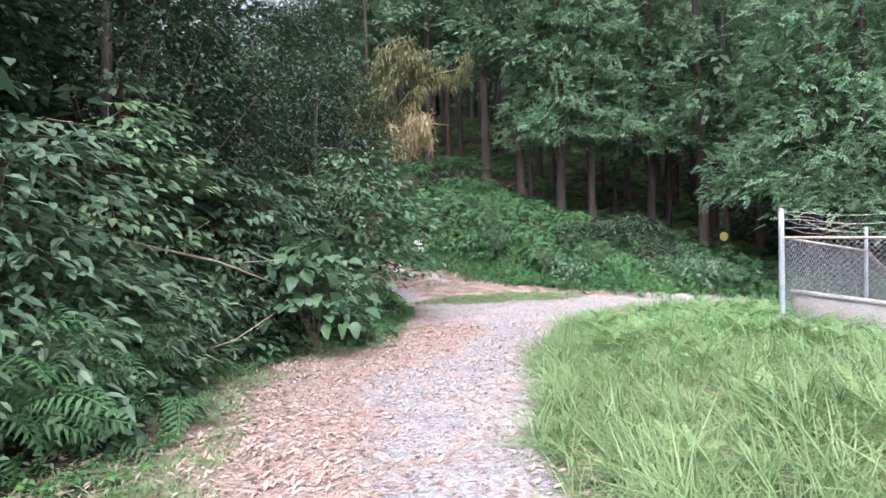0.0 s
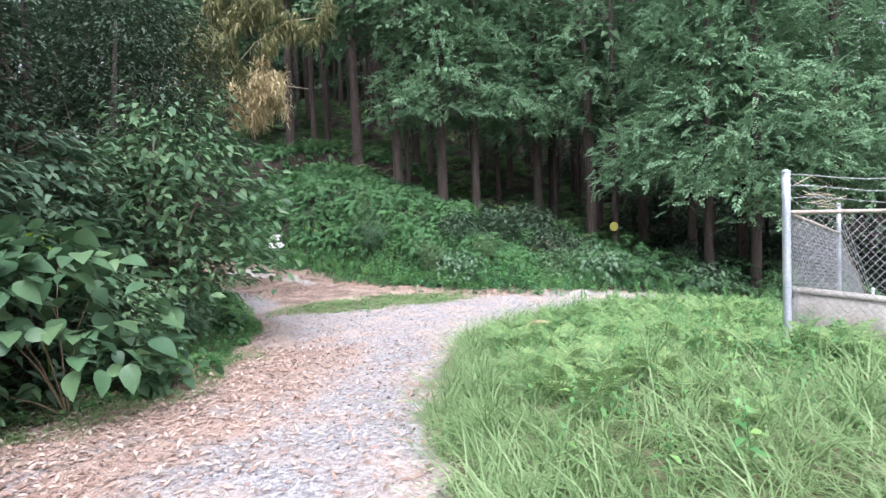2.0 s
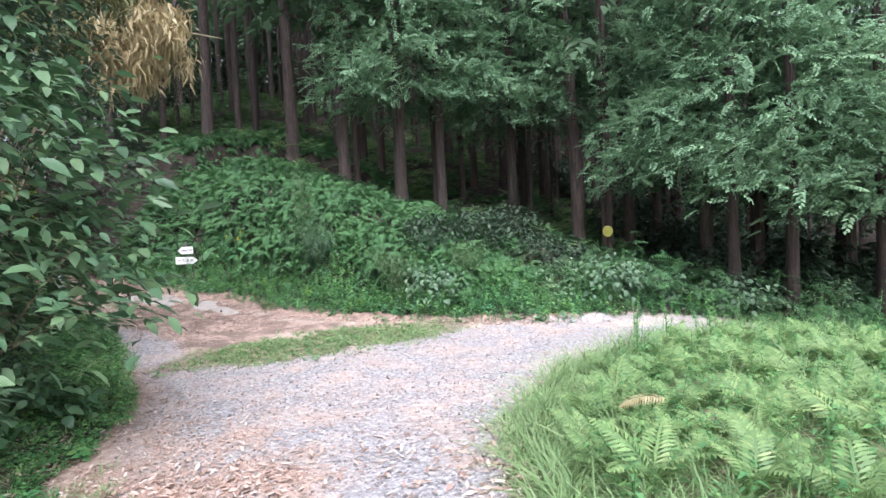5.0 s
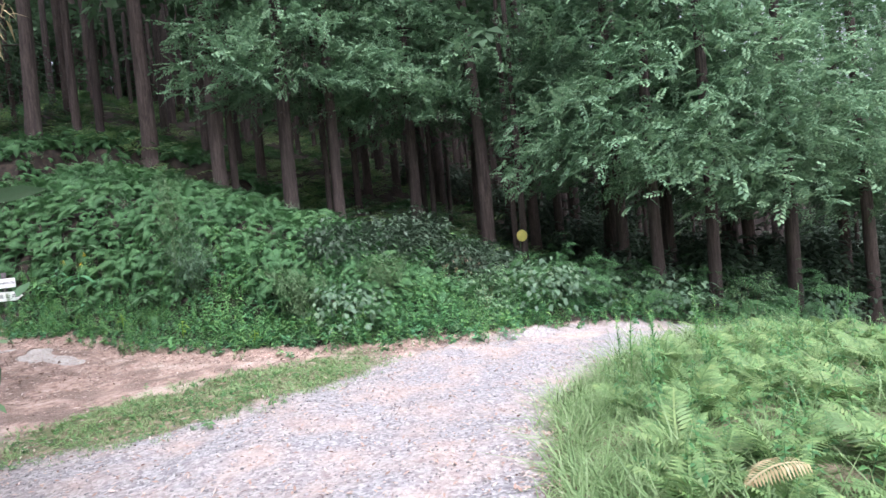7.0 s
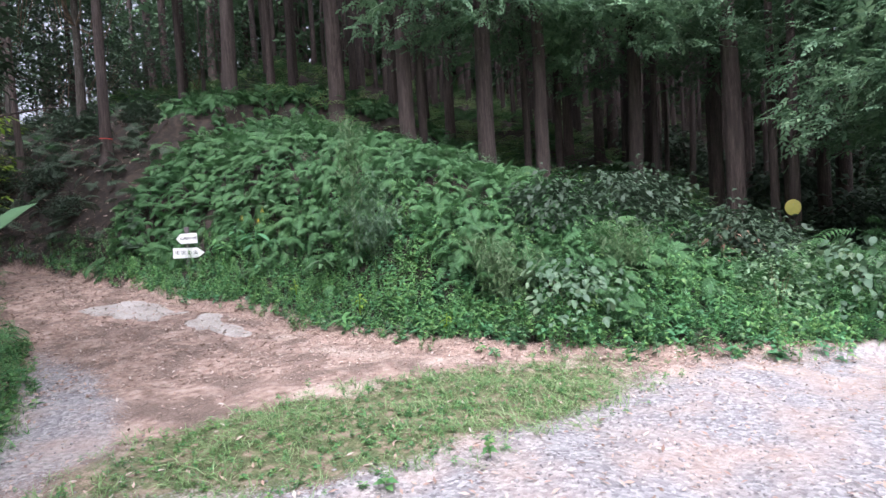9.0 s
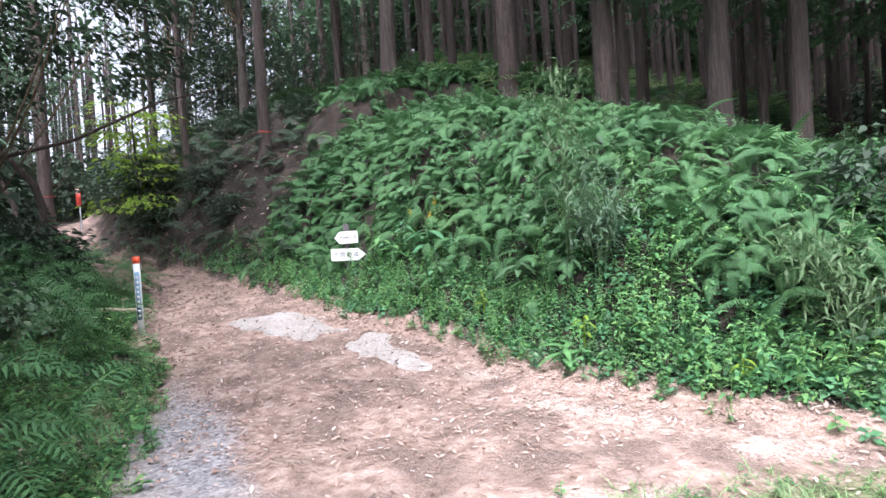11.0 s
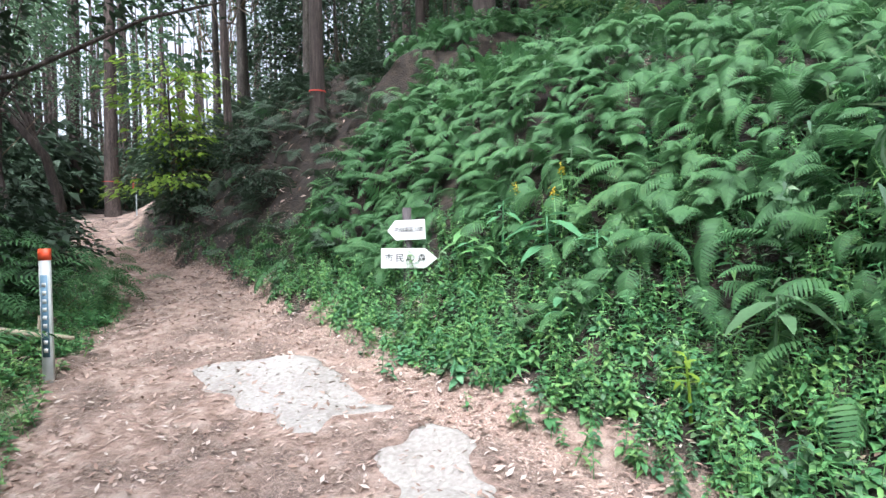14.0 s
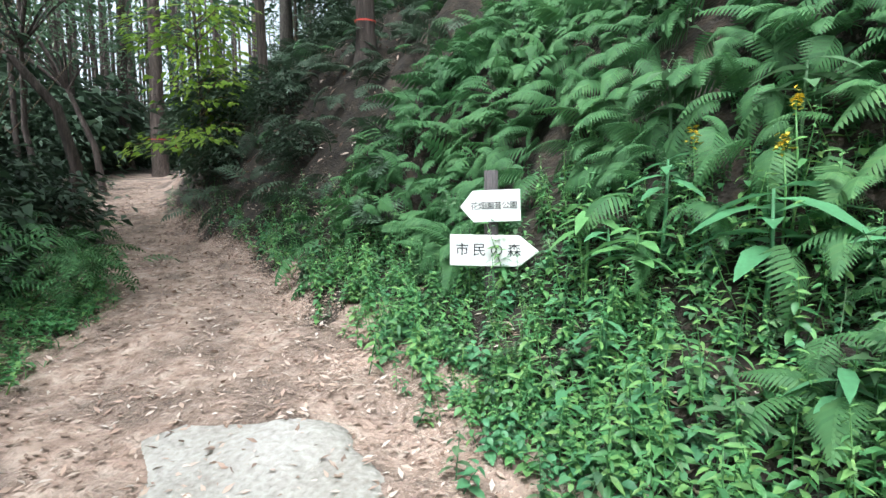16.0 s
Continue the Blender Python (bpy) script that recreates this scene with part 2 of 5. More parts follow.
# dark evergreen leaf; its colour also stands in for shade in thicket and wood
BUSH_DARK = leaf_material("evergreen_and_shade_leaf", [(0.026, 0.05, 0.032), (0.052, 0.095, 0.058), (0.088, 0.135, 0.09)], 0.52, 0.2, 0.5)
GINGER = leaf_material("ginger_leaf", [(0.066, 0.213, 0.101), (0.113, 0.319, 0.152), (0.179, 0.425, 0.202)], 0.38, 0.3, 0.4)
SUMAC = leaf_material("compound_leaf", [(0.104, 0.2, 0.115), (0.172, 0.31, 0.173), (0.25, 0.41, 0.211), (0.354, 0.49, 0.23)], 0.5, 0.3, 0.5)
BROAD = leaf_material("broad_leaf", [(0.058, 0.136, 0.072), (0.1, 0.208, 0.102), (0.166, 0.28, 0.133)], 0.42, 0.25, 0.3)
YELLOW_LEAF = leaf_material("young_leaf", [(0.17, 0.32, 0.03), (0.29, 0.46, 0.05), (0.4, 0.54, 0.08)], 0.45, 0.45, 0.4)
BAMBOO = leaf_material("bamboo_leaf", [(0.085, 0.17, 0.068), (0.145, 0.246, 0.111), (0.221, 0.315, 0.17)], 0.5, 0.35, 0.4)
DEAD = leaf_material("withered_leaf", [(0.42, 0.32, 0.17), (0.6, 0.49, 0.28), (0.72, 0.62, 0.4)], 0.7, 0.3, 0.4)
STRAW = leaf_material("yellowing_leaf", [(0.1, 0.125, 0.05), (0.2, 0.205, 0.09), (0.36, 0.32, 0.15)], 0.6, 0.3, 0.55)
GRASS = leaf_material("grass_blade", [(0.128, 0.233, 0.088), (0.216, 0.356, 0.141), (0.317, 0.465, 0.207), (0.449, 0.57, 0.308)], 0.5, 0.35, 0.5)
LITTER = island_material("fallen_leaf", [(0.15, 0.09, 0.068), (0.32, 0.2, 0.15), (0.44, 0.3, 0.235), (0.54, 0.41, 0.34), (0.62, 0.54, 0.48)], 0.75)
RUSTY_LEAF = island_material("rusty_leaf", [(0.12, 0.05, 0.03), (0.2, 0.09, 0.055), (0.28, 0.15, 0.1)], 0.8)
PEBBLE = island_material("crushed_stone", [(0.17, 0.17, 0.18), (0.26, 0.255, 0.27), (0.34, 0.33, 0.34), (0.44, 0.42, 0.42)], 0.85)
BARK = rough_material("cypress_bark", [(0.024, 0.017, 0.015), (0.06, 0.044, 0.038), (0.115, 0.088, 0.077)], 3.0, 0.9, 0.8, (6, 6, 0.5), 14.0)
BARK_GREY = rough_material("grey_bark", [(0.03, 0.024, 0.02), (0.07, 0.058, 0.048), (0.13, 0.115, 0.1)], 4.0, 0.9, 0.6, (4, 4, 0.8), 20.0)
TWIG = rough_material("twig_bark", [(0.09, 0.06, 0.04), (0.17, 0.12, 0.08), (0.26, 0.2, 0.13)], 5.0, 0.9, 0.3)
PALE_STICK = rough_material("dry_cane", [(0.3, 0.24, 0.16), (0.45, 0.38, 0.27), (0.55, 0.48, 0.36)], 5.0, 0.7, 0.2)
CONCRETE = rough_material("worn_concrete", [(0.25, 0.225, 0.195), (0.335, 0.31, 0.28), (0.42, 0.395, 0.365)], 2.2, 0.9, 0.4, (1, 1, 1), 35.0)
STEEL = rough_material("galvanised_steel", [(0.3, 0.33, 0.37), (0.42, 0.45, 0.5), (0.54, 0.57, 0.62)], 6.0, 0.45, 0.1, (1, 1, 1), 60.0, 0.4)
WIRE = rough_material("galvanised_wire", [(0.2, 0.21, 0.22), (0.3, 0.31, 0.32), (0.42, 0.42, 0.42)], 9.0, 0.5, 0.0, (1, 1, 1), 60.0, 0.3)
RUST = rough_material("rusty_rail", [(0.22, 0.17, 0.14), (0.36, 0.3, 0.26), (0.46, 0.42, 0.38)], 6.0, 0.7, 0.2, (1, 1, 1), 50.0, 0.2)
POST_WOOD = rough_material("weathered_post", [(0.05, 0.042, 0.043), (0.085, 0.073, 0.075), (0.13, 0.117, 0.117)], 4.0, 0.85, 0.5, (5, 5, 0.6), 30.0)
WHITE = plain_material("white_board", (0.8, 0.8, 0.78), 0.45, 0, 0.06, 14)
INK = plain_material("black_lettering", (0.02, 0.02, 0.022), 0.6, 0, 0.0)
ORANGE = plain_material("orange_cap", (0.75, 0.09, 0.03), 0.45, 0, 0.05)
STAKE = plain_material("stake_grey_white", (0.5, 0.52, 0.5), 0.6, 0, 0.2)
BLUE = plain_material("blue_label", (0.1, 0.2, 0.28), 0.5, 0, 0.1)
YELLOW = plain_material("yellow_tag", (0.6, 0.55, 0.12), 0.5, 0, 0.1)
RED = plain_material("red_paint", (0.6, 0.06, 0.04), 0.5, 0, 0.1)
PETAL = plain_material("yellow_petal", (0.75, 0.55, 0.03), 0.5, 0, 0.05)
GROUND = ground_material()


# ---- mesh building ----
rng = np.random.default_rng(7)


def fast_mesh(name, verts, quads, mat, smooth=False):
    me = bpy.data.meshes.new(name)
    verts, quads = np.asarray(verts, np.float32), np.asarray(quads, np.int32)
    me.vertices.add(len(verts))
    me.vertices.foreach_set("co", verts.ravel())
    me.loops.add(quads.size)
    me.loops.foreach_set("vertex_index", quads.ravel())
    me.polygons.add(len(quads))
    me.polygons.foreach_set("loop_start", np.arange(0, quads.size, quads.shape[1], dtype=np.int32))
    me.update(calc_edges=True)
    me.validate()
    if smooth:
        me.polygons.foreach_set("use_smooth", np.ones(len(me.polygons), bool))
    me.materials.append(mat)
    return me


def join(pieces):
    """Joins (verts, quads) pieces into one."""
    vs, qs, n = [], [], 0
    for v, q in pieces:
        vs.append(v)
        qs.append(np.asarray(q) + n)
        n += len(v)
    return np.concatenate(vs), np.concatenate(qs)


def turn(yaw, pitch=0.0, roll=0.0):
    """Rotation matrices: roll about y, then pitch about x, then yaw about z (radians, arrays)."""
    yaw, pitch, roll = np.broadcast_arrays(np.atleast_1d(yaw).astype(float), pitch, roll)
    cy, sy, cp, sp, cr, sr = np.cos(yaw), np.sin(yaw), np.cos(pitch), np.sin(pitch), np.cos(roll), np.sin(roll)
    o, z = np.ones_like(cy), np.zeros_like(cy)
    rz = np.stack([cy, -sy, z, sy, cy, z, z, z, o], -1).reshape(-1, 3, 3)
    rx = np.stack([o, z, z, z, cp, -sp, z, sp, cp], -1).reshape(-1, 3, 3)
    ry = np.stack([cr, z, sr, z, o, z, -sr, z, cr], -1).reshape(-1, 3, 3)
    return rz @ rx @ ry


def spread(shape, places, turns, sizes):
    """Copies of a shape (verts, quads) at many places, joined."""
    v, q = shape
    places = np.asarray(places, float)
    sizes = np.broadcast_to(np.asarray(sizes, float), (len(places),))
    out = np.einsum("kij,nj->kni", turns * sizes[:, None, None], v) + places[:, None, :]
    quads = np.asarray(q)[None] + (np.arange(len(places)) * len(v))[:, None, None]
    return out.reshape(-1, 3), quads.reshape(-1, np.shape(q)[1])


def blade(length=1.0, width=0.3, fold=0.25, droop=0.2, stations=((0, 0.08), (0.3, 1), (0.7, 0.75), (1, 0.03))):
    """A leaf along +y, folded on its midrib and drooping."""
    v, q = [], []
    for u, w in stations:
        z = -droop * length * u * u
        h = 0.5 * width * w
        v += [(-h, u * length, z + fold * h), (0, u * length, z), (h, u * length, z + fold * h)]
    for i in range(len(stations) - 1):
        a = 3 * i
        q += [(a, a + 1, a + 4, a + 3), (a + 1, a + 2, a + 5, a + 4)]
    return np.array(v, float), np.array(q)


def strip(length=1.0, width=0.02, droop=0.4):
    """A narrow grass blade along +y, in three bends."""
    v, q = [], []
    for u, w in ((0, 0.8), (0.45, 1.0), (1, 0.06)):
        v += [(-width * w / 2, u * length, -droop * length * u * u), (width * w / 2, u * length, -droop * length * u * u + 0.1 * width)]
    return np.array(v, float), np.array([(0, 1, 3, 2), (2, 3, 5, 4)])


def diamond(length=1.0, width=0.4, droop=0.15, lift=0.08):
    return np.array([(0, 0, 0), (-width / 2, length * 0.45, lift * length), (0, length, -droop * length), (width / 2, length * 0.45, lift * length)], float), np.array([(0, 3, 2, 1)])


def tube(points, radii, sides=7):
    """A tapered tube along points."""
    p = np.asarray(points, float)
    r = np.broadcast_to(np.asarray(radii, float), (len(p),))
    d = np.gradient(p, axis=0)
    d /= np.linalg.norm(d, axis=1)[:, None] + 1e-9
    ref = np.array([0.31, 0.95, 0.05]) if abs(d[0][2]) > 0.7 else np.array([0, 0, 1.0])
    a = np.cross(d, ref)
    a /= np.linalg.norm(a, axis=1)[:, None] + 1e-9
    b = np.cross(d, a)
    an = np.linspace(0, 2 * np.pi, sides, endpoint=False)
    v = p[:, None] + r[:, None, None] * (np.cos(an)[None, :, None] * a[:, None] + np.sin(an)[None, :, None] * b[:, None])
    q = []
    for i in range(len(p) - 1):
        for j in range(sides):
            k = (j + 1) % sides
            q.append((i * sides + j, i * sides + k, (i + 1) * sides + k, (i + 1) * sides + j))
    # cap of the far end
    v = np.concatenate([v.reshape(-1, 3), p[-1:]])
    n = len(v) - 1
    for j in range(0, sides - 1, 2):
        q.append(((len(p) - 1) * sides + j, (len(p) - 1) * sides + (j + 1) % sides, (len(p) - 1) * sides + (j + 2) % sides, n))
    return v, np.array(q)


def box(cx, cy, cz, sx, sy, sz):
    x, y, z = sx / 2, sy / 2, sz / 2
    v = np.array([(-x, -y, -z), (x, -y, -z), (x, y, -z), (-x, y, -z), (-x, -y, z), (x, -y, z), (x, y, z), (-x, y, z)]) + (cx, cy, cz)
    return v, np.array([(0, 3, 2, 1), (4, 5, 6, 7), (0, 1, 5, 4), (1, 2, 6, 5), (2, 3, 7, 6), (3, 0, 4, 7)])


def part(name, shape, mat, parent=None, label="", smooth=False):
    ob = new(name, fast_mesh(name, *shape, mat, smooth))
    ob.parent = parent
    return tagged(ob, label)


def thing(name, label, category, group="", at=(0, 0, 0), rz=0.0):
    ob = new(name)
    ob.matrix_basis = pose(*at, 0, 0, rz)
    return tagged(ob, label, category, group)


def stuff(name, shape, mat, label, category):
    ob = new(name, fast_mesh(name, *shape, mat))
    return tagged(ob, label, category, kind="stuff")


def on_ground(x, y, lift=0.0):
    x, y = np.asarray(x, float), np.asarray(y, float)
    return np.stack([x, y, height(x, y) + lift], -1)



# ---- the ground, one sheet to the horizon ----
def axis(lo, hi, step, far):
    mid = np.arange(lo, hi + step / 2, step)
    out, d = [], step
    end = hi
    while end < far:
        d *= 1.25
        end += d
        out.append(end)
    low, d, end = [], step, lo
    while end > -far:
        d *= 1.25
        end -= d
        low.append(end)
    return np.concatenate([low[::-1], mid, out])


def island_zone(x, y):
    """Grassy island between the gravel road and the bare earth."""
    return np.clip(1.3 - np.hypot((x - 1.9 - 0.0 * y) / 2.3, (y - 16.85 - 0.22 * (x - 1.9)) / 0.95), 0, 1) * 1.6


def zones(x, y):
    left, right, up = -side_distance(x, y, ROAD_LEFT), side_distance(x, y, ROAD_RIGHT), side_distance(x, y, BANK_FOOT)
    on = np.clip(left * 2.5 + 0.3, 0, 1) * np.clip(right * 2.5 + 0.3, 0, 1) * np.clip(-up * 2.5 + np.where(x < -2, 0.4, 1.3), 0, 1)
    inner = np.clip((17.3 + 0.1 * x - y) / 1.2, 0, 1)
    gravel = on * np.clip(inner, 0, 1) * np.clip(0.15 + left * 0.75, 0, 1)
    tongue = np.clip(1.25 - np.hypot((x + 1.45 + 0.35 * (y - 18.5)) / 0.75, (y - 18.4) / 2.1), 0, 1) * 1.4
    gravel = np.maximum(gravel, on * tongue) * (1 - np.clip(island_zone(x, y), 0, 1))
    litter = on * np.clip(1.5 - left * 0.62, 0, 0.55) * np.clip((14.5 - y) / 3, 0, 1)
    litter = np.maximum(litter, np.clip(1 - np.abs(up - 0.05) / 0.6, 0, 1) * np.clip((y - 17.5), 0, 1) * 0.4)
    earth = np.clip(on * 1.2, 0, 1)
    moss = np.clip(island_zone(x, y), 0, 1)
    off = 1 - on
    moss = np.maximum(moss, off * np.clip(1 - np.maximum(-left, 0) / 3, 0, 1) * (left < 0.3) * 0.35)
    moss = np.maximum(moss, off * (right < 0.2) * np.clip(1.1 + right * 2.5, 0.65, 0.9))
    moss = np.maximum(moss, off * np.clip(1 - up / 0.6, 0, 1) * (up > -0.3) * 0.3)
    sand = np.clip(1.2 - np.abs(up + 0.45) / 0.42, 0, 1) * np.interp(x, [0.2, 1.2, 8, 10], [0, 0.42, 0.42, 0]) * np.clip(0.8 + 0.6 * ripple(x * 1.7, y * 1.5), 0.2, 1.3)
    sand = np.maximum(sand, np.clip(0.75 - np.hypot((x - 1.5) / 1.0, (y - 17.75) / 0.5), 0, 0.6))
    return {"gravel": gravel, "litter": litter, "earth": earth, "moss": moss, "sand": sand * on}


def build_ground():
    xs, ys = axis(-7.0, 9.0, 0.11, 900.0), axis(-1.0, 30.0, 0.11, 900.0)
    gx, gy = np.meshgrid(xs, ys)
    v = np.stack([gx.ravel(), gy.ravel(), height(gx.ravel(), gy.ravel())], -1)
    nx, ny = len(xs), len(ys)
    i = np.arange(nx * ny).reshape(ny, nx)
    q = np.stack([i[:-1, :-1], i[:-1, 1:], i[1:, 1:], i[1:, :-1]], -1).reshape(-1, 4)
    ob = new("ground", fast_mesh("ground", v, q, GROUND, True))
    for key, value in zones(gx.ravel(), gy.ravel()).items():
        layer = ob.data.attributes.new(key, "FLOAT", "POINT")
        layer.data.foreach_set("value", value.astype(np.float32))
    return tagged(ob, "forest ground with a gravel road and a bare earth trail", "ground", kind="structure")


build_ground()


def road_points(n, lo, hi, keep):
    """Random places for which keep(x, y) gives a chance."""
    out = np.zeros((0, 2))
    while len(out) < n:
        p = np.stack([rng.uniform(lo[0], hi[0], n * 3), rng.uniform(lo[1], hi[1], n * 3)], -1)
        p = p[rng.random(len(p)) < keep(p[:, 0], p[:, 1])]
        out = np.concatenate([out, p])
    return out[:n]


def litter_chance(x, y):
    left, right, up = -side_distance(x, y, ROAD_LEFT), side_distance(x, y, ROAD_RIGHT), side_distance(x, y, BANK_FOOT)
    on = (left > -0.7) & (right > -0.25) & (up < 0.9)
    near = np.clip(1.5 - left / 1.9, 0.3, 1) * np.clip((15.5 - y) / 3.5, 0, 1)
    strip = np.clip(1.2 - np.abs(up - 0.05) / 0.55, 0, 1) * (y > 17) * 1.0
    brink = np.clip(1.1 - np.abs(right - 0.05) / 0.28, 0, 1) * (y > 8) * 0.8
    return on * np.maximum(np.maximum(np.maximum(near, strip), brink), np.where(y > 18.5, 0.62, 0.14))


p = road_points(46000, (-13.5, 1.5), (7.0, 35.0), litter_chance)
curl = diamond(1.0, 0.34, -0.15, 0.12)
n = len(p)
stuff("leaf_litter", spread(curl, on_ground(p[:, 0], p[:, 1], 0.012), turn(rng.uniform(0, 6.3, n), rng.normal(0, 0.2, n), rng.normal(0, 0.3, n)), rng.uniform(0.03, 0.075, n) * np.where(p[:, 1] < 12, 1.35, 1.0)),
      LITTER, "dry brown fallen leaves strewn over the road", "fallen leaves")


def gravel_chance(x, y):
    z = zones(x, y)
    return np.clip(z["gravel"], 0, 1) * np.clip((18 - y) / 10 + 0.25, 0.2, 1)


p = road_points(9000, (-3.0, 1.5), (8.0, 21.0), gravel_chance)
n = len(p)
chip = box(0, 0, 0, 1.0, 0.75, 0.5)
chip[0][:] *= 1 + rng.uniform(-0.3, 0.3, chip[0].shape)
stuff("gravel", spread(chip, on_ground(p[:, 0], p[:, 1], 0.004), turn(rng.uniform(0, 6.3, n), rng.normal(0, 0.3, n), rng.normal(0, 0.3, n)), rng.lognormal(-4.25, 0.35, n)),
      PEBBLE, "grey crushed stone loose on the road", "gravel")


# ---- plant shapes ----
def frond(pairs=15, length=1.0, width=0.34, arch=0.35):
    """A fern frond along +y that arches over, pinnae in pairs."""
    pieces, line = [], []
    for i in range(pairs + 1):
        u = i / pairs
        line.append((0, length * (u - 0.1 * u * u), arch * length * (0.9 * u - 1.15 * u * u)))
    line = np.array(line)
    d = np.gradient(line, axis=0)
    for i in range(2, pairs + 1):
        u = i / pairs
        w = width * (math.sin(math.pi * min(1, 0.16 + 0.84 * u)) ** 0.8) * (1 - 0.25 * u) + 0.015
        slope = math.atan2(d[i][2], d[i][1])
        for s in (-1, 1):
            pinna = diamond(w, min(0.8 * length / pairs, 0.045), 0.22, 0.05)
            v = pinna[0] @ turn(-s * (1.25 - 0.35 * u), 0, 0)[0].T
            v = v @ turn(0, slope, 0)[0].T
            pieces.append((v + line[i], pinna[1]))
    w = np.array([0.008, 0, 0])
    k = len(line)
    strip = np.concatenate([line - w, line + w])
    pieces.append((strip, np.array([(i, k + i, k + i + 1, i + 1) for i in range(k - 1)])))
    return join(pieces)


def bracken(pairs=9, length=0.5, width=0.2, arch=0.4, broad=0.025):
    """A broad triangular frond along +y whose long narrow pinnae hang."""
    pieces, line = [], []
    for i in range(pairs + 1):
        u = i / pairs
        line.append((0, length * (u - 0.1 * u * u), arch * length * (0.9 * u - 1.2 * u * u)))
    line = np.array(line)
    d = np.gradient(line, axis=0)
    for i in range(1, pairs + 1):
        u = i / pairs
        w = width * (1 - 0.85 * u ** 1.4) * (0.75 if i == 1 else 1)
        slope = math.atan2(d[i][2], d[i][1])
        for s in (-1, 1):
            pinna = strip(w, broad + 0.04 * w, 0.45)
            v = pinna[0] @ turn(-s * (1.2 - 0.45 * u), 0, 0)[0].T
            v = v @ turn(0, slope, 0)[0].T
            pieces.append((v + line[i], pinna[1]))
    w = np.array([0.005, 0, 0])
    k = len(line)
    pieces.append((np.concatenate([line - w, line + w]), np.array([(i, k + i, k + i + 1, i + 1) for i in range(k - 1)])))
    return join(pieces)


def fern_plant(count, rise=0.55, **kw):
    shape = frond(**kw)
    out = []
    for i in range(count):
        a = 2 * math.pi * (i + rng.uniform(-0.3, 0.3)) / count
        s = rng.uniform(0.75, 1.1)
        out.append(spread(shape, [(0, 0, 0)], turn(a, rise + rng.uniform(-0.2, 0.2), rng.uniform(-0.3, 0.3)), s))
    return join(out)


def herb_plant(leaves=12, tall=0.35, leaf=0.11, wide=0.45, fine=True):
    out = []
    stem = tube([(0, 0, 0), (0.02, 0.01, tall * 0.5), (0.03, 0.03, tall)], [0.004, 0.003, 0.002], 3)
    out.append(stem)
    shape = blade(1.0, wide, 0.3, 0.35, ((0, 0.12), (0.28, 0.92), (0.62, 0.85), (1, 0.04))) if fine else diamond(1.0, wide, 0.25, 0.1)
    for i in range(leaves):
        u = (i + 1) / leaves
        out.append(spread(shape, [(0.02 * u, 0.02 * u, tall * (0.15 + 0.85 * u))], turn(i * 2.4 + rng.uniform(-0.4, 0.4), rng.uniform(-0.25, 0.45), rng.uniform(-0.3, 0.3)), leaf * rng.uniform(0.7, 1.25) * (1.15 - 0.5 * u)))
    return join(out)


def grass_tuft(blades=22, tall=0.5, wide=0.012, lean=0.5):
    out = []
    for i in range(blades):
        h = tall * rng.uniform(0.55, 1.15)
        shape = strip(1.0, wide / h, rng.uniform(0.45, 1.1))
        v = shape[0].copy()
        out.append((((v * h) @ turn(rng.uniform(0, 6.3), rng.uniform(1.45 - lean, 1.5), rng.uniform(-0.2, 0.2))[0].T) + (rng.normal(0, 0.05), rng.normal(0, 0.05), 0), shape[1]))
    return join(out)


def spray(n=9, length=0.42, slim=1.0):
    """A flat drooping spray of scale-leaved foliage along +y."""
    out = []
    for i in range(n):
        u = i / (n - 1)
        y, z = length * 0.8 * u, -0.16 * length * u * u
        s = 0 if i == n - 1 else (-1 if i % 2 else 1)
        d = diamond(length * (0.5 - 0.2 * u) * slim, length * 0.2 * slim, 0.2, 0.06)
        v = d[0] @ turn(-s * rng.uniform(0.5, 1.0), 0.1 - 0.35 * u, rng.uniform(-0.5, 0.5))[0].T
        out.append((v + (0, y, z), d[1]))
    return join(out)


SPRAYS = [spray(11, 0.4, 0.56), spray(11, 0.46, 0.54), spray(11, 0.34, 0.58)]
SPRAYS_HIGH = [spray(5), spray(5, 0.5), spray(5, 0.4)]


def cypress_crown(bottom, top, reach, rows, per, scale, sprays=SPRAYS):
    """Foliage of a cypress: tiers of drooping branches carrying sprays."""
    places, yaws, pitches, sizes = [], [], [], []
    for r in range(rows):
        u = r / max(1, rows - 1)
        z0 = bottom + (top - bottom) * u ** 1.5
        length = reach * (1 - u ** 1.5) ** 0.7 * rng.uniform(0.6, 1.12) + 0.35
        a = r * 2.399 + rng.uniform(-0.4, 0.4)
        k = max(3, int(per * length / reach))
        for i in range(k):
            w = rng.uniform(0.3, 1.0) ** 0.7
            off = rng.normal(0, 0.16 * length * w + 0.05)
            x, y = math.sin(-a) * length * w + math.cos(a) * off, math.cos(a) * length * w + math.sin(a) * off
            places.append((x, y, z0 + 0.25 * length * math.sin(2.2 * w) - 0.3 * length * w * w + rng.normal(0, 0.12)))
            yaws.append(a + rng.normal(0, 0.7))
            pitches.append(rng.normal(0.0, 0.5))
            sizes.append(scale * rng.uniform(0.7, 1.3))
    places, yaws, pitches, sizes = map(np.array, (places, yaws, pitches, sizes))
    pick = rng.integers(0, 3, len(places))
    return join([spread(sprays[s], places[pick == s], turn(yaws[pick == s], pitches[pick == s], rng.normal(0, 0.4, (pick == s).sum())), sizes[pick == s]) for s in range(3)])


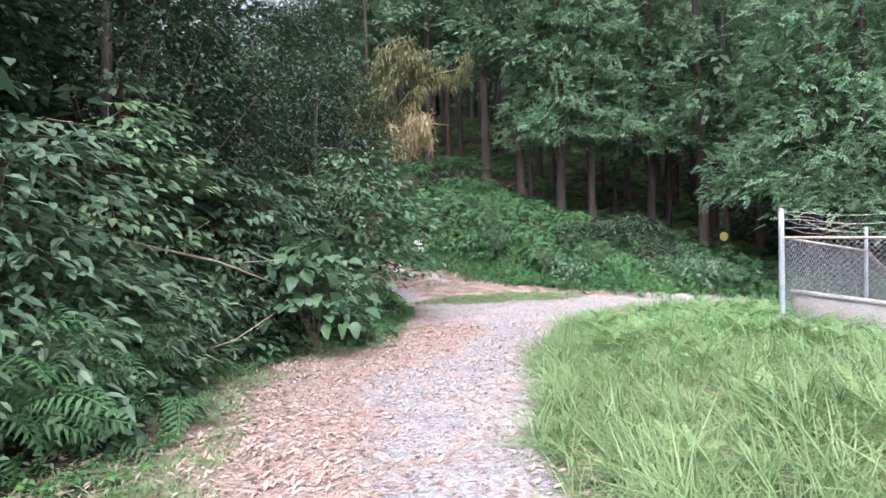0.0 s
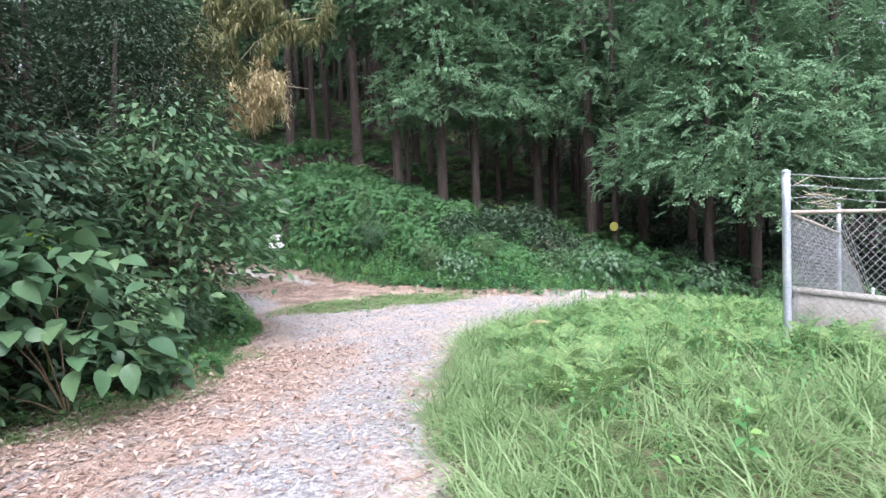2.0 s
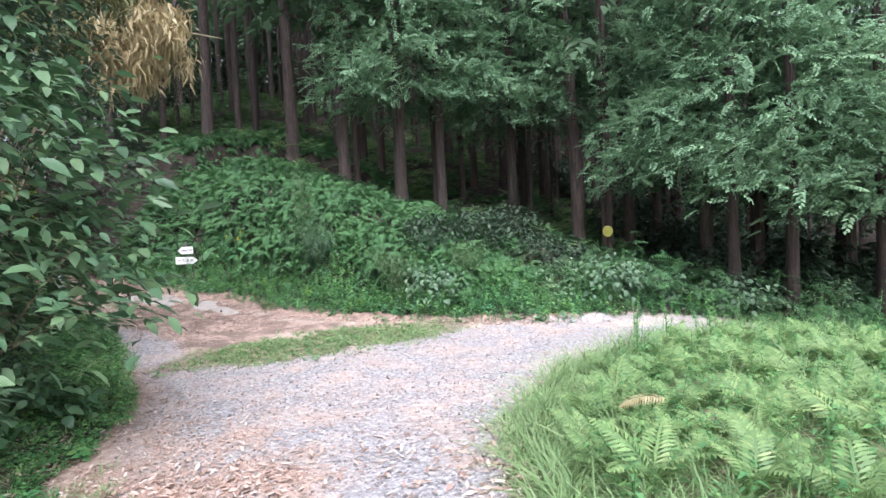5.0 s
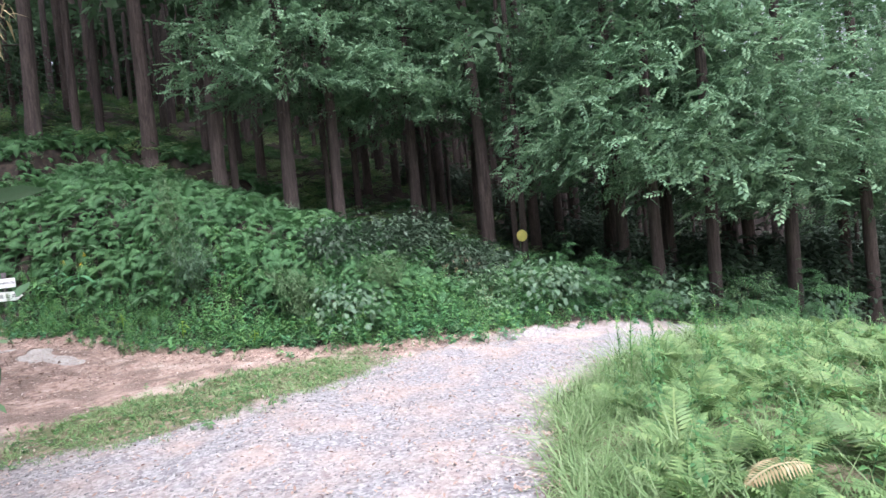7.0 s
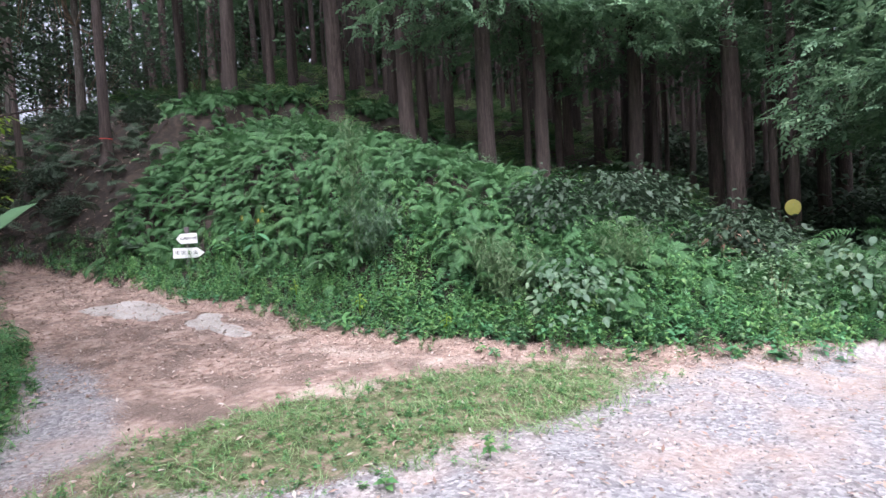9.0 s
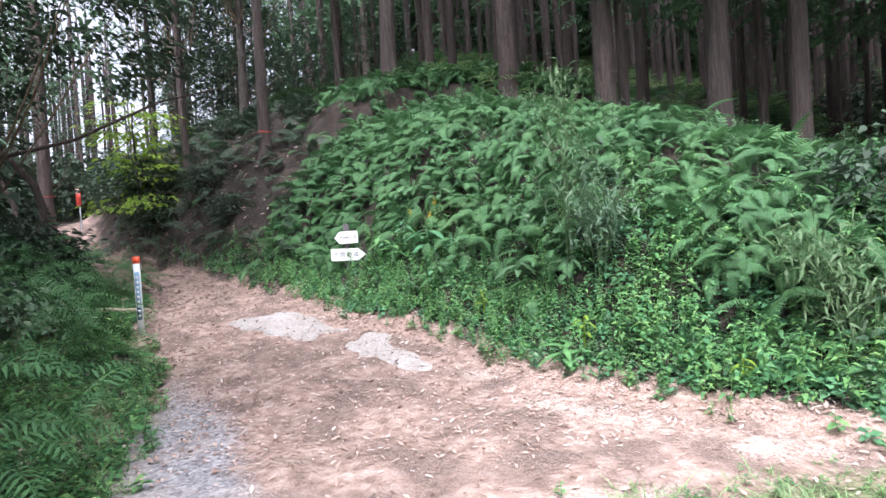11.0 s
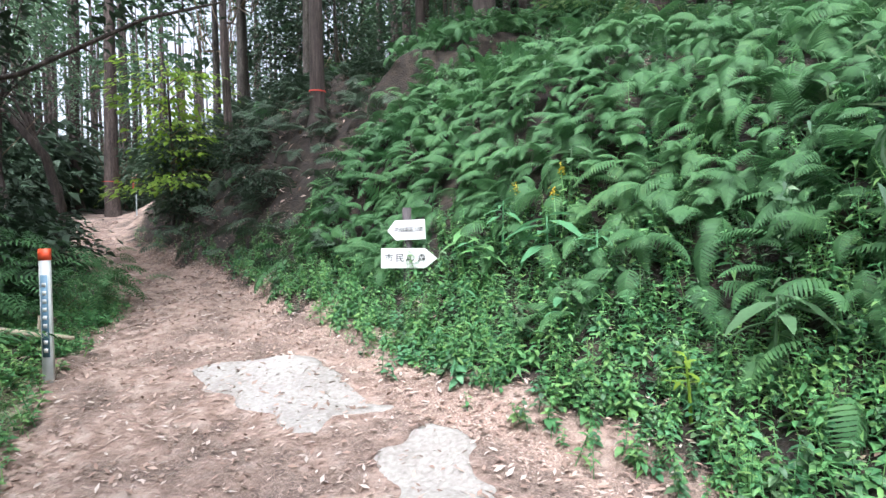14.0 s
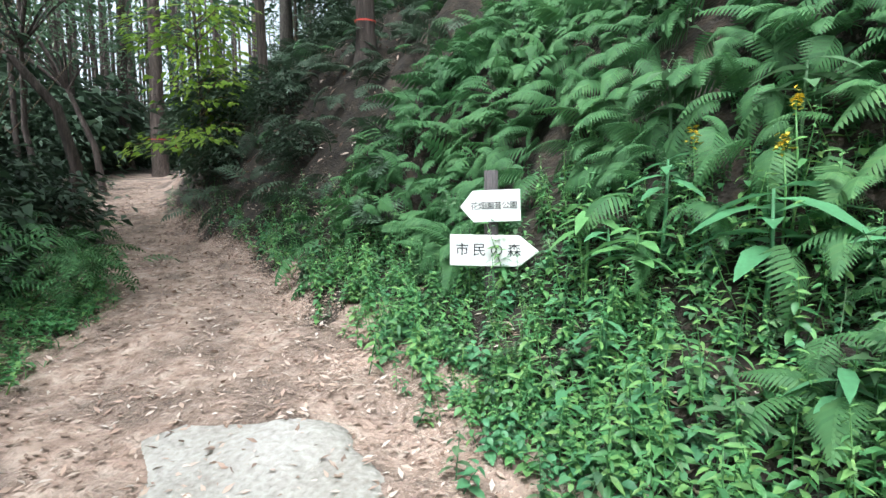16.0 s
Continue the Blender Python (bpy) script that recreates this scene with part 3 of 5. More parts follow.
def trunk_shape(tall, radius, sides=12, bend=0.0, stubs=5, lean=0.0):
    zs = np.array([-0.3, 0.0, 0.12, 0.4, 1.0, 2.0, 3.5, 5.5, 8.0, 11.0, tall])
    rr = radius * np.array([1.75, 1.5, 1.25, 1.08, 1.0, 0.96, 0.9, 0.82, 0.7, 0.52, 0.12])
    pts = np.stack([bend * np.sin(zs * 0.5) + lean * zs, bend * np.cos(zs * 0.37) - bend, zs], -1)
    pieces = [tube(pts, rr, sides)]
    pieces[0][0][:, :2] += rng.normal(0, radius * 0.035, (len(pieces[0][0]), 2))
    for i in range(stubs):
        z = rng.uniform(2.2, 8)
        a = rng.uniform(0, 6.3)
        l = rng.uniform(0.2, 0.9)
        c = np.array([lean * z, 0, z])
        d = np.array([math.cos(a), math.sin(a), -0.25])
        pieces.append(tube([c, c + d * l * 0.5, c + d * l + (0, 0, -0.08 * l)], [0.025, 0.016, 0.006], 4))
    return join(pieces)


# ---- the cypress wood on the slope ----
TRUNKS = [(-0.25, 29.0, 0.27), (-3.15, 28.1, 0.17), (-5.5, 29.4, 0.11), (-7.4, 34.0, 0.14), (0.85, 31.3, 0.18), (1.5, 31.5, 0.17), (2.6, 28.2, 0.3), (3.8, 24.9, 0.24), (4.25, 25.3, 0.13),
          (5.3, 23.9, 0.25), (6.6, 23.9, 0.2), (7.0, 25.6, 0.12), (9.3, 24.4, 0.24), (8.4, 26.6, 0.14), (10.9, 23.0, 0.28), (10.4, 25.2, 0.12), (11.15, 21.72, 0.13),
          (11.7, 22.7, 0.13), (11.1, 27.0, 0.22), (13.7, 29.8, 0.33), (9.6, 28.3, 0.2), (14.0, 24.4, 0.26), (15.7, 22.6, 0.33), (14.5, 19.4, 0.25), (5.9, 28.6, 0.2), (4.6, 30.4, 0.22), (2.9, 32.0, 0.2),
          (-2.0, 32.6, 0.16), (-14.9, 38.2, 0.34)]
trunk_meshes = [fast_mesh("trunk", *trunk_shape(17.5, 1.0 * r, 12, b, 6, l), BARK, True) for r, b, l in ((0.2, 0.03, 0.0), (0.2, 0.05, 0.012), (0.2, 0.06, -0.015))]
thin_trunk = fast_mesh("trunk", *trunk_shape(15.0, 0.1, 7, 0.05, 4), BARK, True)
high_crowns = [fast_mesh("crown", *cypress_crown(b, 17.6, 1.9, 18, 5, 2.2, SPRAYS_HIGH), CEDAR_DARK) for b in (6.5, 8.0)]
mid_crowns = [fast_mesh("crown", *cypress_crown(b, 16.5, 2.6, 42, 6, 2.4, SPRAYS_HIGH), CEDAR_DARK) for b in (2.8, 4.2)]
# full crowns: mostly out of view, made dense and wide to shade the bank
full_crowns = [fast_mesh("crown", *cypress_crown(b, 17.6, 3.3, 34, 9, 2.2, SPRAYS_HIGH), CEDAR_DARK) for b in (5.8, 6.8)]
slim_crown = fast_mesh("crown", *cypress_crown(9.0, 15.0, 1.0, 8, 4, 2.0, SPRAYS_HIGH), CEDAR_DARK)
low_crowns = [fast_mesh("crown", *cypress_crown(b, 17.0, r, 96, 36, 1.2, SPRAYS), CEDAR) for b, r in ((4.8, 2.5), (3.1, 2.8), (3.3, 2.2))]
placed = []


def tree(x, y, radius, crown, mesh=None, yaw=None, tall=1.0, label="tall cypress with a straight red-brown trunk on the slope", drop=0.0):
    at = (x, y, float(height(x, y)) - 0.05 + drop)
    ob = thing("cypress_tree", label, "tree", "cypress wood", at, rng.uniform(0, 360) if yaw is None else yaw)
    t = new("trunk", mesh or trunk_meshes[int(rng.integers(0, 3))])
    t.parent = ob
    k = radius / 0.2 if mesh is None else radius / 0.1
    t.scale = (k, k, tall)
    if crown is not None:
        c = new("crown", crown)
        c.parent = ob
        c.scale = (1, 1, tall)
    placed.append((x, y))
    return ob


for x, y, r in TRUNKS:
    front = r > 0.15 and 3.5 < x < 15 and y < 24.6
    r = r * 0.74
    tree(x, y, r, low_crowns[2 if x < 9.5 else 0] if front else (full_crowns if x < 9 else high_crowns)[int(rng.integers(0, 2))], thin_trunk if r < 0.095 else None)

# trees at the wood's edge, leafy down to the road
for x, y, r, c in ((12.1, 18.0, 0.2, 1), (13.0, 17.2, 0.2, 1), (12.6, 19.4, 0.2, 1), (15.0, 16.4, 0.22, 1),
                   (17.2, 15.6, 0.2, 1), (17.0, 18.5, 0.25, 1), (19.6, 14.6, 0.22, 1), (22.5, 13.6, 0.22, 1), (20.5, 17.5, 0.22, 1), (26.0, 12.0, 0.22, 1)):
    tree(x, y, r * 0.72, low_crowns[c], label="cypress at the wood's edge, leafy nearly to the ground")

# tall trees standing behind the roadside thicket
for x, y, r in ((-6.6, 4.6, 0.2), (-9.6, 10.4, 0.22), (-7.2, 14.2, 0.2), (-10.2, 6.6, 0.22), (-12.4, 9.0, 0.2), (-12.2, 15.0, 0.2), (-9.2, 18.2, 0.2), (-8.2, 8.0, 0.18), (-13.5, 4.0, 0.2), (-6.4, 1.5, 0.2)):
    tree(x, y, r, mid_crowns[0], label="dark cypress standing behind the roadside thicket", tall=0.9)

# the wood behind, up the slope
cx, cy = rng.uniform(-30, 34, 9000), rng.uniform(16, 62, 9000)
cu, cl = side_distance(cx, cy, BANK_FOOT), side_distance(cx, cy, ROAD_LEFT)
fits = ((cu > 8.5) | ((cx > 9.5) & (cu > 6.5))) & ((cx > -2) | (rng.random(9000) > 0.2)) | ((cl > 1.5) & (cy > 29) & (cx < -8) & (rng.random(9000) > 0.25))
count = 0
for x, y in zip(cx[fits], cy[fits]):
    gap = 1.05 + 0.02 * (y - 20)
    if count >= 252 or any((x - a) ** 2 + (y - b) ** 2 < gap * gap for a, b in placed):
        continue
    small = rng.random() < 0.5
    tree(x, y, rng.uniform(0.07, 0.11) if small else rng.uniform(0.13, 0.24), slim_crown if small else (mid_crowns if x > -8 and y > 44 else high_crowns)[int(rng.integers(0, 2))], thin_trunk if small else None, tall=rng.uniform(0.85, 1.1))
    count += 1

# the crowd of far trees that fills the wood, past counting
pole = trunk_shape(15.0, 0.13, 6, 0.05, 0)
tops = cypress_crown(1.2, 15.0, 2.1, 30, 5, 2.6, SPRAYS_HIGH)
bx, by = rng.uniform(-34, 36, 6000), rng.uniform(22, 66, 6000)
bu, bl = side_distance(bx, by, BANK_FOOT), side_distance(bx, by, ROAD_LEFT)
deep = (bu > 15) | ((bl > 4) & (by > 33) & (bx < -10))
spots = []
for x, y in zip(bx[deep], by[deep]):
    if len(spots) < 460 and all((x - a) ** 2 + (y - b) ** 2 > 0.9 for a, b in placed[-260:] + spots):
        spots.append((x, y))
spots = np.array(spots)
n = len(spots)
stuff("far_trunks", spread(pole, on_ground(spots[:, 0], spots[:, 1], -0.1), turn(rng.uniform(0, 6.3, n), rng.normal(0, 0.012, n)), rng.uniform(0.8, 1.2, n)), BARK, "crowded slim brown trunks deep in the wood", "trees")
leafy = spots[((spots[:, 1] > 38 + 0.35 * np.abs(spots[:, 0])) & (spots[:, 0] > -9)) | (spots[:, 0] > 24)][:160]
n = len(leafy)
stuff("far_foliage", spread(tops, on_ground(leafy[:, 0], leafy[:, 1], -0.1), turn(rng.uniform(0, 6.3, n)), rng.uniform(0.75, 1.1, n)), CEDAR_DARK, "dark green foliage deep in the wood", "trees")

# ---- undergrowth ----
def slope_yaw(x, y):
    """The way downhill, as a yaw for shapes that run along +y."""
    e = 0.15
    dx, dy = height(x + e, y) - height(x - e, y), height(x, y + e) - height(x, y - e)
    return np.arctan2(dx, -dy)


def up_of(x, y):
    return side_distance(x, y, BANK_FOOT)


def bank_fern_chance(x, y):
    up = up_of(x, y)
    c = np.interp(up + 0.4 * np.clip(-x, 0, 1) + 0.3 * np.sin(x * 1.7) + 0.2 * np.sin(x * 4.1), [0.95, 1.5, 4.6, 5.5, 7], [0, 1, 1, 0.6, 0]) * np.interp(x, [6, 9, 12], [1, 0.5, 0.3]) * np.interp(x - np.interp(y, [24, 26, 28], [-2.7, -2.0, -1.5]), [-0.7, 0.15], [0.02, 1])
    over = y - crest_line(x)
    c = np.maximum(c, ((over > 0.2) & (over < 1.3) & (x > -1.8) & (x < 6.5)) * 0.9)
    bare = np.exp(-(((x + 2.4) / 1.2) ** 2 + ((y - 28.4) / 1.4) ** 2)) + np.exp(-((over + 0.1) / 0.28) ** 2) * np.interp(np.sin(x * 2.3), [-0.4, 0.3], [0.3, 1]) * (x > -2)
    bare = bare + np.exp(-((x - 0.3) ** 2 + (y - 22.8) ** 2) / 0.3)
    return c * np.clip(1 - 1.2 * bare, 0.05, 1)


p = road_points(9600, (-6, 17.5), (13, 33), bank_fern_chance)
near = np.hypot(p[:, 0] + 0.2, p[:, 1] - 20.5) < 4.6
rest = p[~near]
for shape, q in ((bracken(18, 0.52, 0.16, 0.4, 0.016), p[near][::2]), (bracken(15, 0.42, 0.17, 0.55, 0.016), p[near][1::2]), (bracken(8, 0.5, 0.2, 0.4, 0.042), rest[::3]), (frond(17, 0.44, 0.13, 0.5), rest[1::3]), (bracken(8, 0.46, 0.16, 0.3, 0.04), rest[2::3])):
    x, y, m = q[:, 0], q[:, 1], len(q)
    stuff("bank_ferns", spread(shape, on_ground(x, y, 0.08) + np.stack([np.zeros(m), np.zeros(m), rng.uniform(0, 0.26, m)], -1), turn(slope_yaw(x, y) + rng.normal(0, 0.75, m), rng.normal(-0.3, 0.45, m), rng.normal(0, 0.5, m)), rng.uniform(0.42, 0.95, m)),
          FERN, "arching green fern fronds hanging over the bank", "fern")


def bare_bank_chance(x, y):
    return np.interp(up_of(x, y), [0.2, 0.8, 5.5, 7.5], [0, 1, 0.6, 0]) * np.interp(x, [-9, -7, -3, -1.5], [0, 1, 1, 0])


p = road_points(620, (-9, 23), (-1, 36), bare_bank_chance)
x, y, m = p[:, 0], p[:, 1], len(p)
# these fronds take the dark leaf colour in place of the bank's shade
stuff("shaded_ferns", spread(frond(12, 0.6, 0.22, 0.6), on_ground(x, y, 0.08), turn(slope_yaw(x, y) + rng.normal(0, 0.9, m), rng.normal(0.1, 0.4, m), rng.normal(0, 0.4, m)), rng.uniform(0.5, 1.1, m)), BUSH_DARK, "ferns on the bank, coloured dark for its shade", "fern")
p = road_points(1500, (-9, 22), (-1, 36), bare_bank_chance)
m = len(p)
stuff("bank_litter", spread(curl, on_ground(p[:, 0], p[:, 1], 0.03), turn(rng.uniform(0, 6.3, m), rng.normal(-0.3, 0.5, m), rng.normal(0, 0.5, m)), rng.uniform(0.06, 0.16, m)), LITTER, "dead brown leaves caught on the bank", "fallen leaves")
fern_small = fern_plant(6, 0.5, pairs=7, length=0.75, width=0.3, arch=0.5)


def hill_fern_chance(x, y):
    up = up_of(x, y)
    edge = np.interp(x, [7, 10], [4.5, 1.2])
    return np.interp(up - edge, [0, 2.5, 14, 30], [0, 1, 0.9, 0.35]) * np.clip((x + 7) / 4, 0.1, 1)


p = road_points(1800, (-9, 15), (27, 54), hill_fern_chance)
for q, mat, label in ((p[::2], FERN, "dark green ferns under the trees"), (p[1::2], FERN_LIGHT, "pale green ferns under the trees")):
    stuff("slope_ferns", spread(fern_small, on_ground(q[:, 0], q[:, 1], 0.02), turn(rng.uniform(0, 6.3, len(q)), rng.normal(0, 0.1, len(q))), rng.uniform(0.8, 1.5, len(q))), mat, label, "fern")


def foot_weed_chance(x, y):
    up = up_of(x, y)
    wide = np.interp(x, [-4, -1, 1, 3, 9], [0.5, 0.9, 1.5, 1.9, 1.6])
    return np.interp(up / wide, [-0.1, 0.1, 0.34, 0.95, 1.35], [0, 0.12, 1, 1, 0]) * np.where(np.hypot(x + 0.85, y - 23.5) < 0.3, 0.5, 1) * np.interp(x, [-9, -5, -2.4, -1.0, 6.5, 9.5], [0.03, 0.1, 0.5, 1, 1, 0.25])


herbs = [herb_plant(18, 0.28, 0.062, 0.45), herb_plant(12, 0.18, 0.055, 0.6), herb_plant(20, 0.4, 0.075, 0.32), herb_plant(10, 0.13, 0.075, 0.7)]
low_herbs = [herb_plant(10, 0.14, 0.06, 0.6, False), herb_plant(8, 0.1, 0.075, 0.75, False)]
p = road_points(5200, (-9, 15), (15, 33), foot_weed_chance)
coarse = [herb_plant(12, 0.32, 0.085, 0.5, False), herb_plant(10, 0.22, 0.08, 0.6, False), herb_plant(14, 0.45, 0.11, 0.36, False), herb_plant(8, 0.16, 0.11, 0.7, False)]
far_side = p[:, 0] > 2.3
for i, (h, side) in enumerate([(h, 0) for h in herbs] + [(h, 1) for h in coarse]):
    q = p[far_side == bool(side)][i % 4::4]
    stuff("foot_weeds", spread(h, on_ground(q[:, 0], q[:, 1]), turn(rng.uniform(0, 6.3, len(q)), rng.normal(0, 0.2, len(q)), rng.normal(0, 0.2, len(q))), rng.uniform(0.5, 1.15, len(q))), (HERB, BROAD, HERB, GINGER)[i % 4], "fresh green weeds along the foot of the bank", "weeds")
p = road_points(900, (-5, 17), (12, 31), bank_fern_chance)
stuff("bank_herbs", spread(coarse[2], on_ground(p[:, 0], p[:, 1], 0.1), turn(rng.uniform(0, 6.3, len(p)), rng.normal(0, 0.35, len(p)), rng.normal(0, 0.3, len(p))), rng.uniform(0.55, 1.1, len(p))), BROAD, "leafy herbs growing through the ferns", "weeds")
near_cover = [herb_plant(10, 0.12, 0.05, 0.6), herb_plant(8, 0.09, 0.06, 0.72)]
p = road_points(2700, (-5, 16), (12, 29), foot_weed_chance)
for i in (0, 1):
    q = p[i::2]
    stuff("ground_cover", spread(near_cover[i], on_ground(q[:, 0], q[:, 1]), turn(rng.uniform(0, 6.3, len(q)), rng.normal(0, 0.2, len(q))), rng.uniform(0.7, 1.4, len(q))), HERB, "dense low green ground cover at the foot of the bank", "weeds")


def verge_chance(x, y):
    left = side_distance(x, y, ROAD_LEFT)
    near = np.interp(left, [-0.25, 0.0, 1.0, 1.8], [0, 1, 0.9, 0]) * np.interp(y, [1, 4, 10, 12, 24, 27], [0.35, 0.3, 0.5, 1, 1, 0.1])
    isle = np.clip(island_zone(x, y), 0, 1) * 0.95
    return np.maximum(near, isle)


p = road_points(5000, (-7, 1.5), (6, 27), verge_chance)
for i, h in enumerate((low_herbs[0], low_herbs[1], grass_tuft(12, 0.16, 0.008, 0.9))):
    q = p[i::3]
    flat = np.where(island_zone(q[:, 0], q[:, 1]) > 0.1, 0.42, 1.0)
    stuff("verge_weeds", spread(h, on_ground(q[:, 0], q[:, 1]), turn(rng.uniform(0, 6.3, len(q)), rng.normal(0, 0.15, len(q))), rng.uniform(0.55, 1.25, len(q)) * flat), HERB, "low green weeds and clover on the verge", "weeds")


def verge_grass_chance(x, y):
    left = side_distance(x, y, ROAD_LEFT)
    isle = 0.4 * np.clip(island_zone(x, y) * 1.4, 0, 1) * np.where(ripple(x * 1.1, y * 1.3) > -0.2, 1, 0.25)
    return isle + np.interp(left, [-0.75, -0.35, 0.3, 0.9], [0, 0.8, 1, 0]) * np.where(ripple(x * 0.6, y * 0.45) > -0.1, 1, 0.1) * np.interp(y, [8.5, 11, 14, 22], [1, 0.5, 1, 0.7]) * np.where((y > 12.5) & (left < -0.15), 0, 1)


p = road_points(2600, (-5, 2.2), (5.5, 22), verge_grass_chance)
stuff("verge_grass", spread(grass_tuft(12, 0.12, 0.007, 1.1), on_ground(p[:, 0], p[:, 1]), turn(rng.uniform(0, 6.3, len(p)), rng.normal(0, 0.15, len(p))), rng.uniform(0.5, 1.2, len(p))), GRASS, "short pale green grass along the thicket's foot", "grass")


# ---- the meadow on the inside of the bend ----
def meadow_chance(x, y):
    d = -side_distance(x, y, ROAD_RIGHT)
    return np.interp(d, [-0.12, 0.15, 5, 9], [0, 1, 0.8, 0.25]) * np.where(d > 0.9, np.interp(y + 0.35 * x, [7, 9.5], [1, 0.45]), 1)


tufts = [grass_tuft(26, 0.36, 0.009, 0.9), grass_tuft(22, 0.44, 0.01, 1.1), grass_tuft(28, 0.28, 0.0075, 1.2)]
p = road_points(3500, (0.3, 1.8), (11, 15), meadow_chance)
for i, h in enumerate(tufts):
    q = p[i::3]
    stuff("meadow_grass", spread(h, on_ground(q[:, 0], q[:, 1]), turn(rng.uniform(0, 6.3, len(q)), rng.normal(0, 0.15, len(q)), rng.normal(0, 0.15, len(q))), rng.uniform(0.6, 1.2, len(q))), GRASS, "lush pale green grass of the meadow", "grass")
fern_big = [fern_plant(6, 0.8, pairs=18, length=0.62, width=0.17, arch=0.5), fern_plant(5, 1.0, pairs=17, length=0.55, width=0.15, arch=0.55)]


def meadow_fern_chance(x, y):
    d = -side_distance(x, y, ROAD_RIGHT)
    return np.interp(d, [0.35, 0.9, 5, 9], [0, 1, 1, 0.2]) * np.interp(y + 0.35 * x, [6.2, 8.6], [0.03, 1])


p = road_points(300, (0.8, 3), (9.5, 14.5), meadow_fern_chance)
for i, h in enumerate(fern_big):
    q = p[i::2]
    stuff("meadow_ferns", spread(h, on_ground(q[:, 0], q[:, 1]), turn(rng.uniform(0, 6.3, len(q)), rng.normal(0, 0.15, len(q))), rng.uniform(0.5, 0.95, len(q))), FERN_LIGHT, "pale green bracken among the grass", "fern")
p = road_points(1100, (0.8, 3), (9.5, 14.5), meadow_fern_chance)
stuff("meadow_weeds", spread(coarse[2], on_ground(p[:, 0], p[:, 1]), turn(rng.uniform(0, 6.3, len(p)), rng.normal(0, 0.2, len(p))), rng.uniform(0.45, 1.0, len(p))), HERB, "leafy weeds among the meadow grass", "weeds")


def plume_weed(tall=0.8):
    out = [tube([(0, 0, 0), (0.02, 0, tall * 0.5), (0.06, 0.02, tall)], [0.006, 0.005, 0.002], 4)]
    shape = blade(1.0, 0.28, 0.2, 0.2, ((0, 0.2), (0.5, 1), (1, 0.05)))
    for i in range(46):
        u = 0.25 + 0.75 * i / 45
        out.append(spread(shape, [(0.06 * u * u, 0.02 * u, tall * u)], turn(i * 2.4, rng.uniform(0.2, 0.9), 0), 0.11 * (1.15 - 0.8 * u)))
    return join(out)


plume = plume_weed()
for x, y, s in ((5.6, 13.6, 1.0), (6.3, 13.8, 0.9), (6.8, 13.5, 1.1), (6.0, 12.9, 0.8), (9.0, 12.0, 1.0), (9.6, 11.4, 1.15), (10.3, 11.4, 0.95), (8.3, 12.8, 0.8), (5.2, 13.1, 0.7), (7.3, 13.9, 0.9), (7.9, 14.0, 0.8), (8.8, 13.4, 0.9), (6.6, 14.1, 0.7), (5.9, 14.0, 0.85), (9.8, 13.2, 1.0), (7.0, 12.6, 0.7)):
    ob = thing("plume_weed", "tall upright weed with a feathery leafy plume", "weed", "tall weeds of the meadow", (x, y, float(height(x, y))), rng.uniform(0, 360))
    part("leaves", (plume[0] * s * 1.15, plume[1]), HERB, ob)


# ---- shrubs and small trees ----
def foliage(clumps, per, leaf, size, jitter=0.16, droop=-0.15):
    """Leaves in clumps round given centres, pointing outward and drooping."""
    c = np.repeat(clumps, per, axis=0)
    off = rng.normal(0, jitter, c.shape) * (1, 1, 0.7)
    mid = clumps.mean(0)
    out = (c + off) - mid
    yaw = np.arctan2(-out[:, 0], out[:, 1]) + rng.normal(0, 0.8, len(c))
    return spread(leaf, c + off, turn(yaw, rng.normal(droop, 0.35, len(c)), rng.normal(0, 0.35, len(c))), size * rng.uniform(0.6, 1.3, len(c)))


def dome(n, rx, ry, tall, low=0.15):
    """Clump centres over and inside a rounded mass."""
    a, u = rng.uniform(0, 2 * math.pi, n), rng.uniform(0, 1, n)
    rr = np.sqrt(1 - (u * 0.92) ** 2) * rng.uniform(0.55, 1.08, n)
    return np.stack([rx * rr * np.cos(a), ry * rr * np.sin(a), tall * (low + (1 - low) * u * rng.uniform(0.8, 1.05, n))], -1)


def boughs(clumps, count, thick, base=(0, 0, 0)):
    out = []
    for c in clumps[:count]:
        m = np.array(base) * 0.45 + c * 0.55 + rng.normal(0, 0.08, 3)
        m[2] = c[2] * 0.62
        out.append(tube([np.array(base, float), m * (0.5, 0.5, 0.6), m, c], [thick, thick * 0.75, thick * 0.5, thick * 0.15], 5))
    return join(out)


THREE = ((0, 0.15), (0.3, 0.95), (0.66, 0.8), (1, 0.04))
OVAL = blade(1.0, 0.5, 0.25, 0.25, THREE)
LANCE = blade(1.0, 0.3, 0.3, 0.35, THREE)
NEEDLE = blade(1.0, 0.17, 0.2, 0.35, ((0, 0.3), (0.3, 1), (1, 0.03)))
ROUND = blade(1.0, 0.68, 0.22, 0.35, ((0, 0.2), (0.18, 0.82), (0.42, 1), (0.72, 0.68), (1, 0.04)))
SMALL = diamond(1.0, 0.5, 0.2, 0.1)


def shrub_meshes(rx, ry, tall, n, per, leaf, size, mat, stems=9, thick=0.014, low=0.12, jitter=0.16):
    c = dome(n, rx, ry, tall, low)
    return fast_mesh("branchwork", *boughs(c, stems, thick * 0.7), TWIG, True), fast_mesh("leaves", *foliage(c, per, leaf, size, jitter), mat)


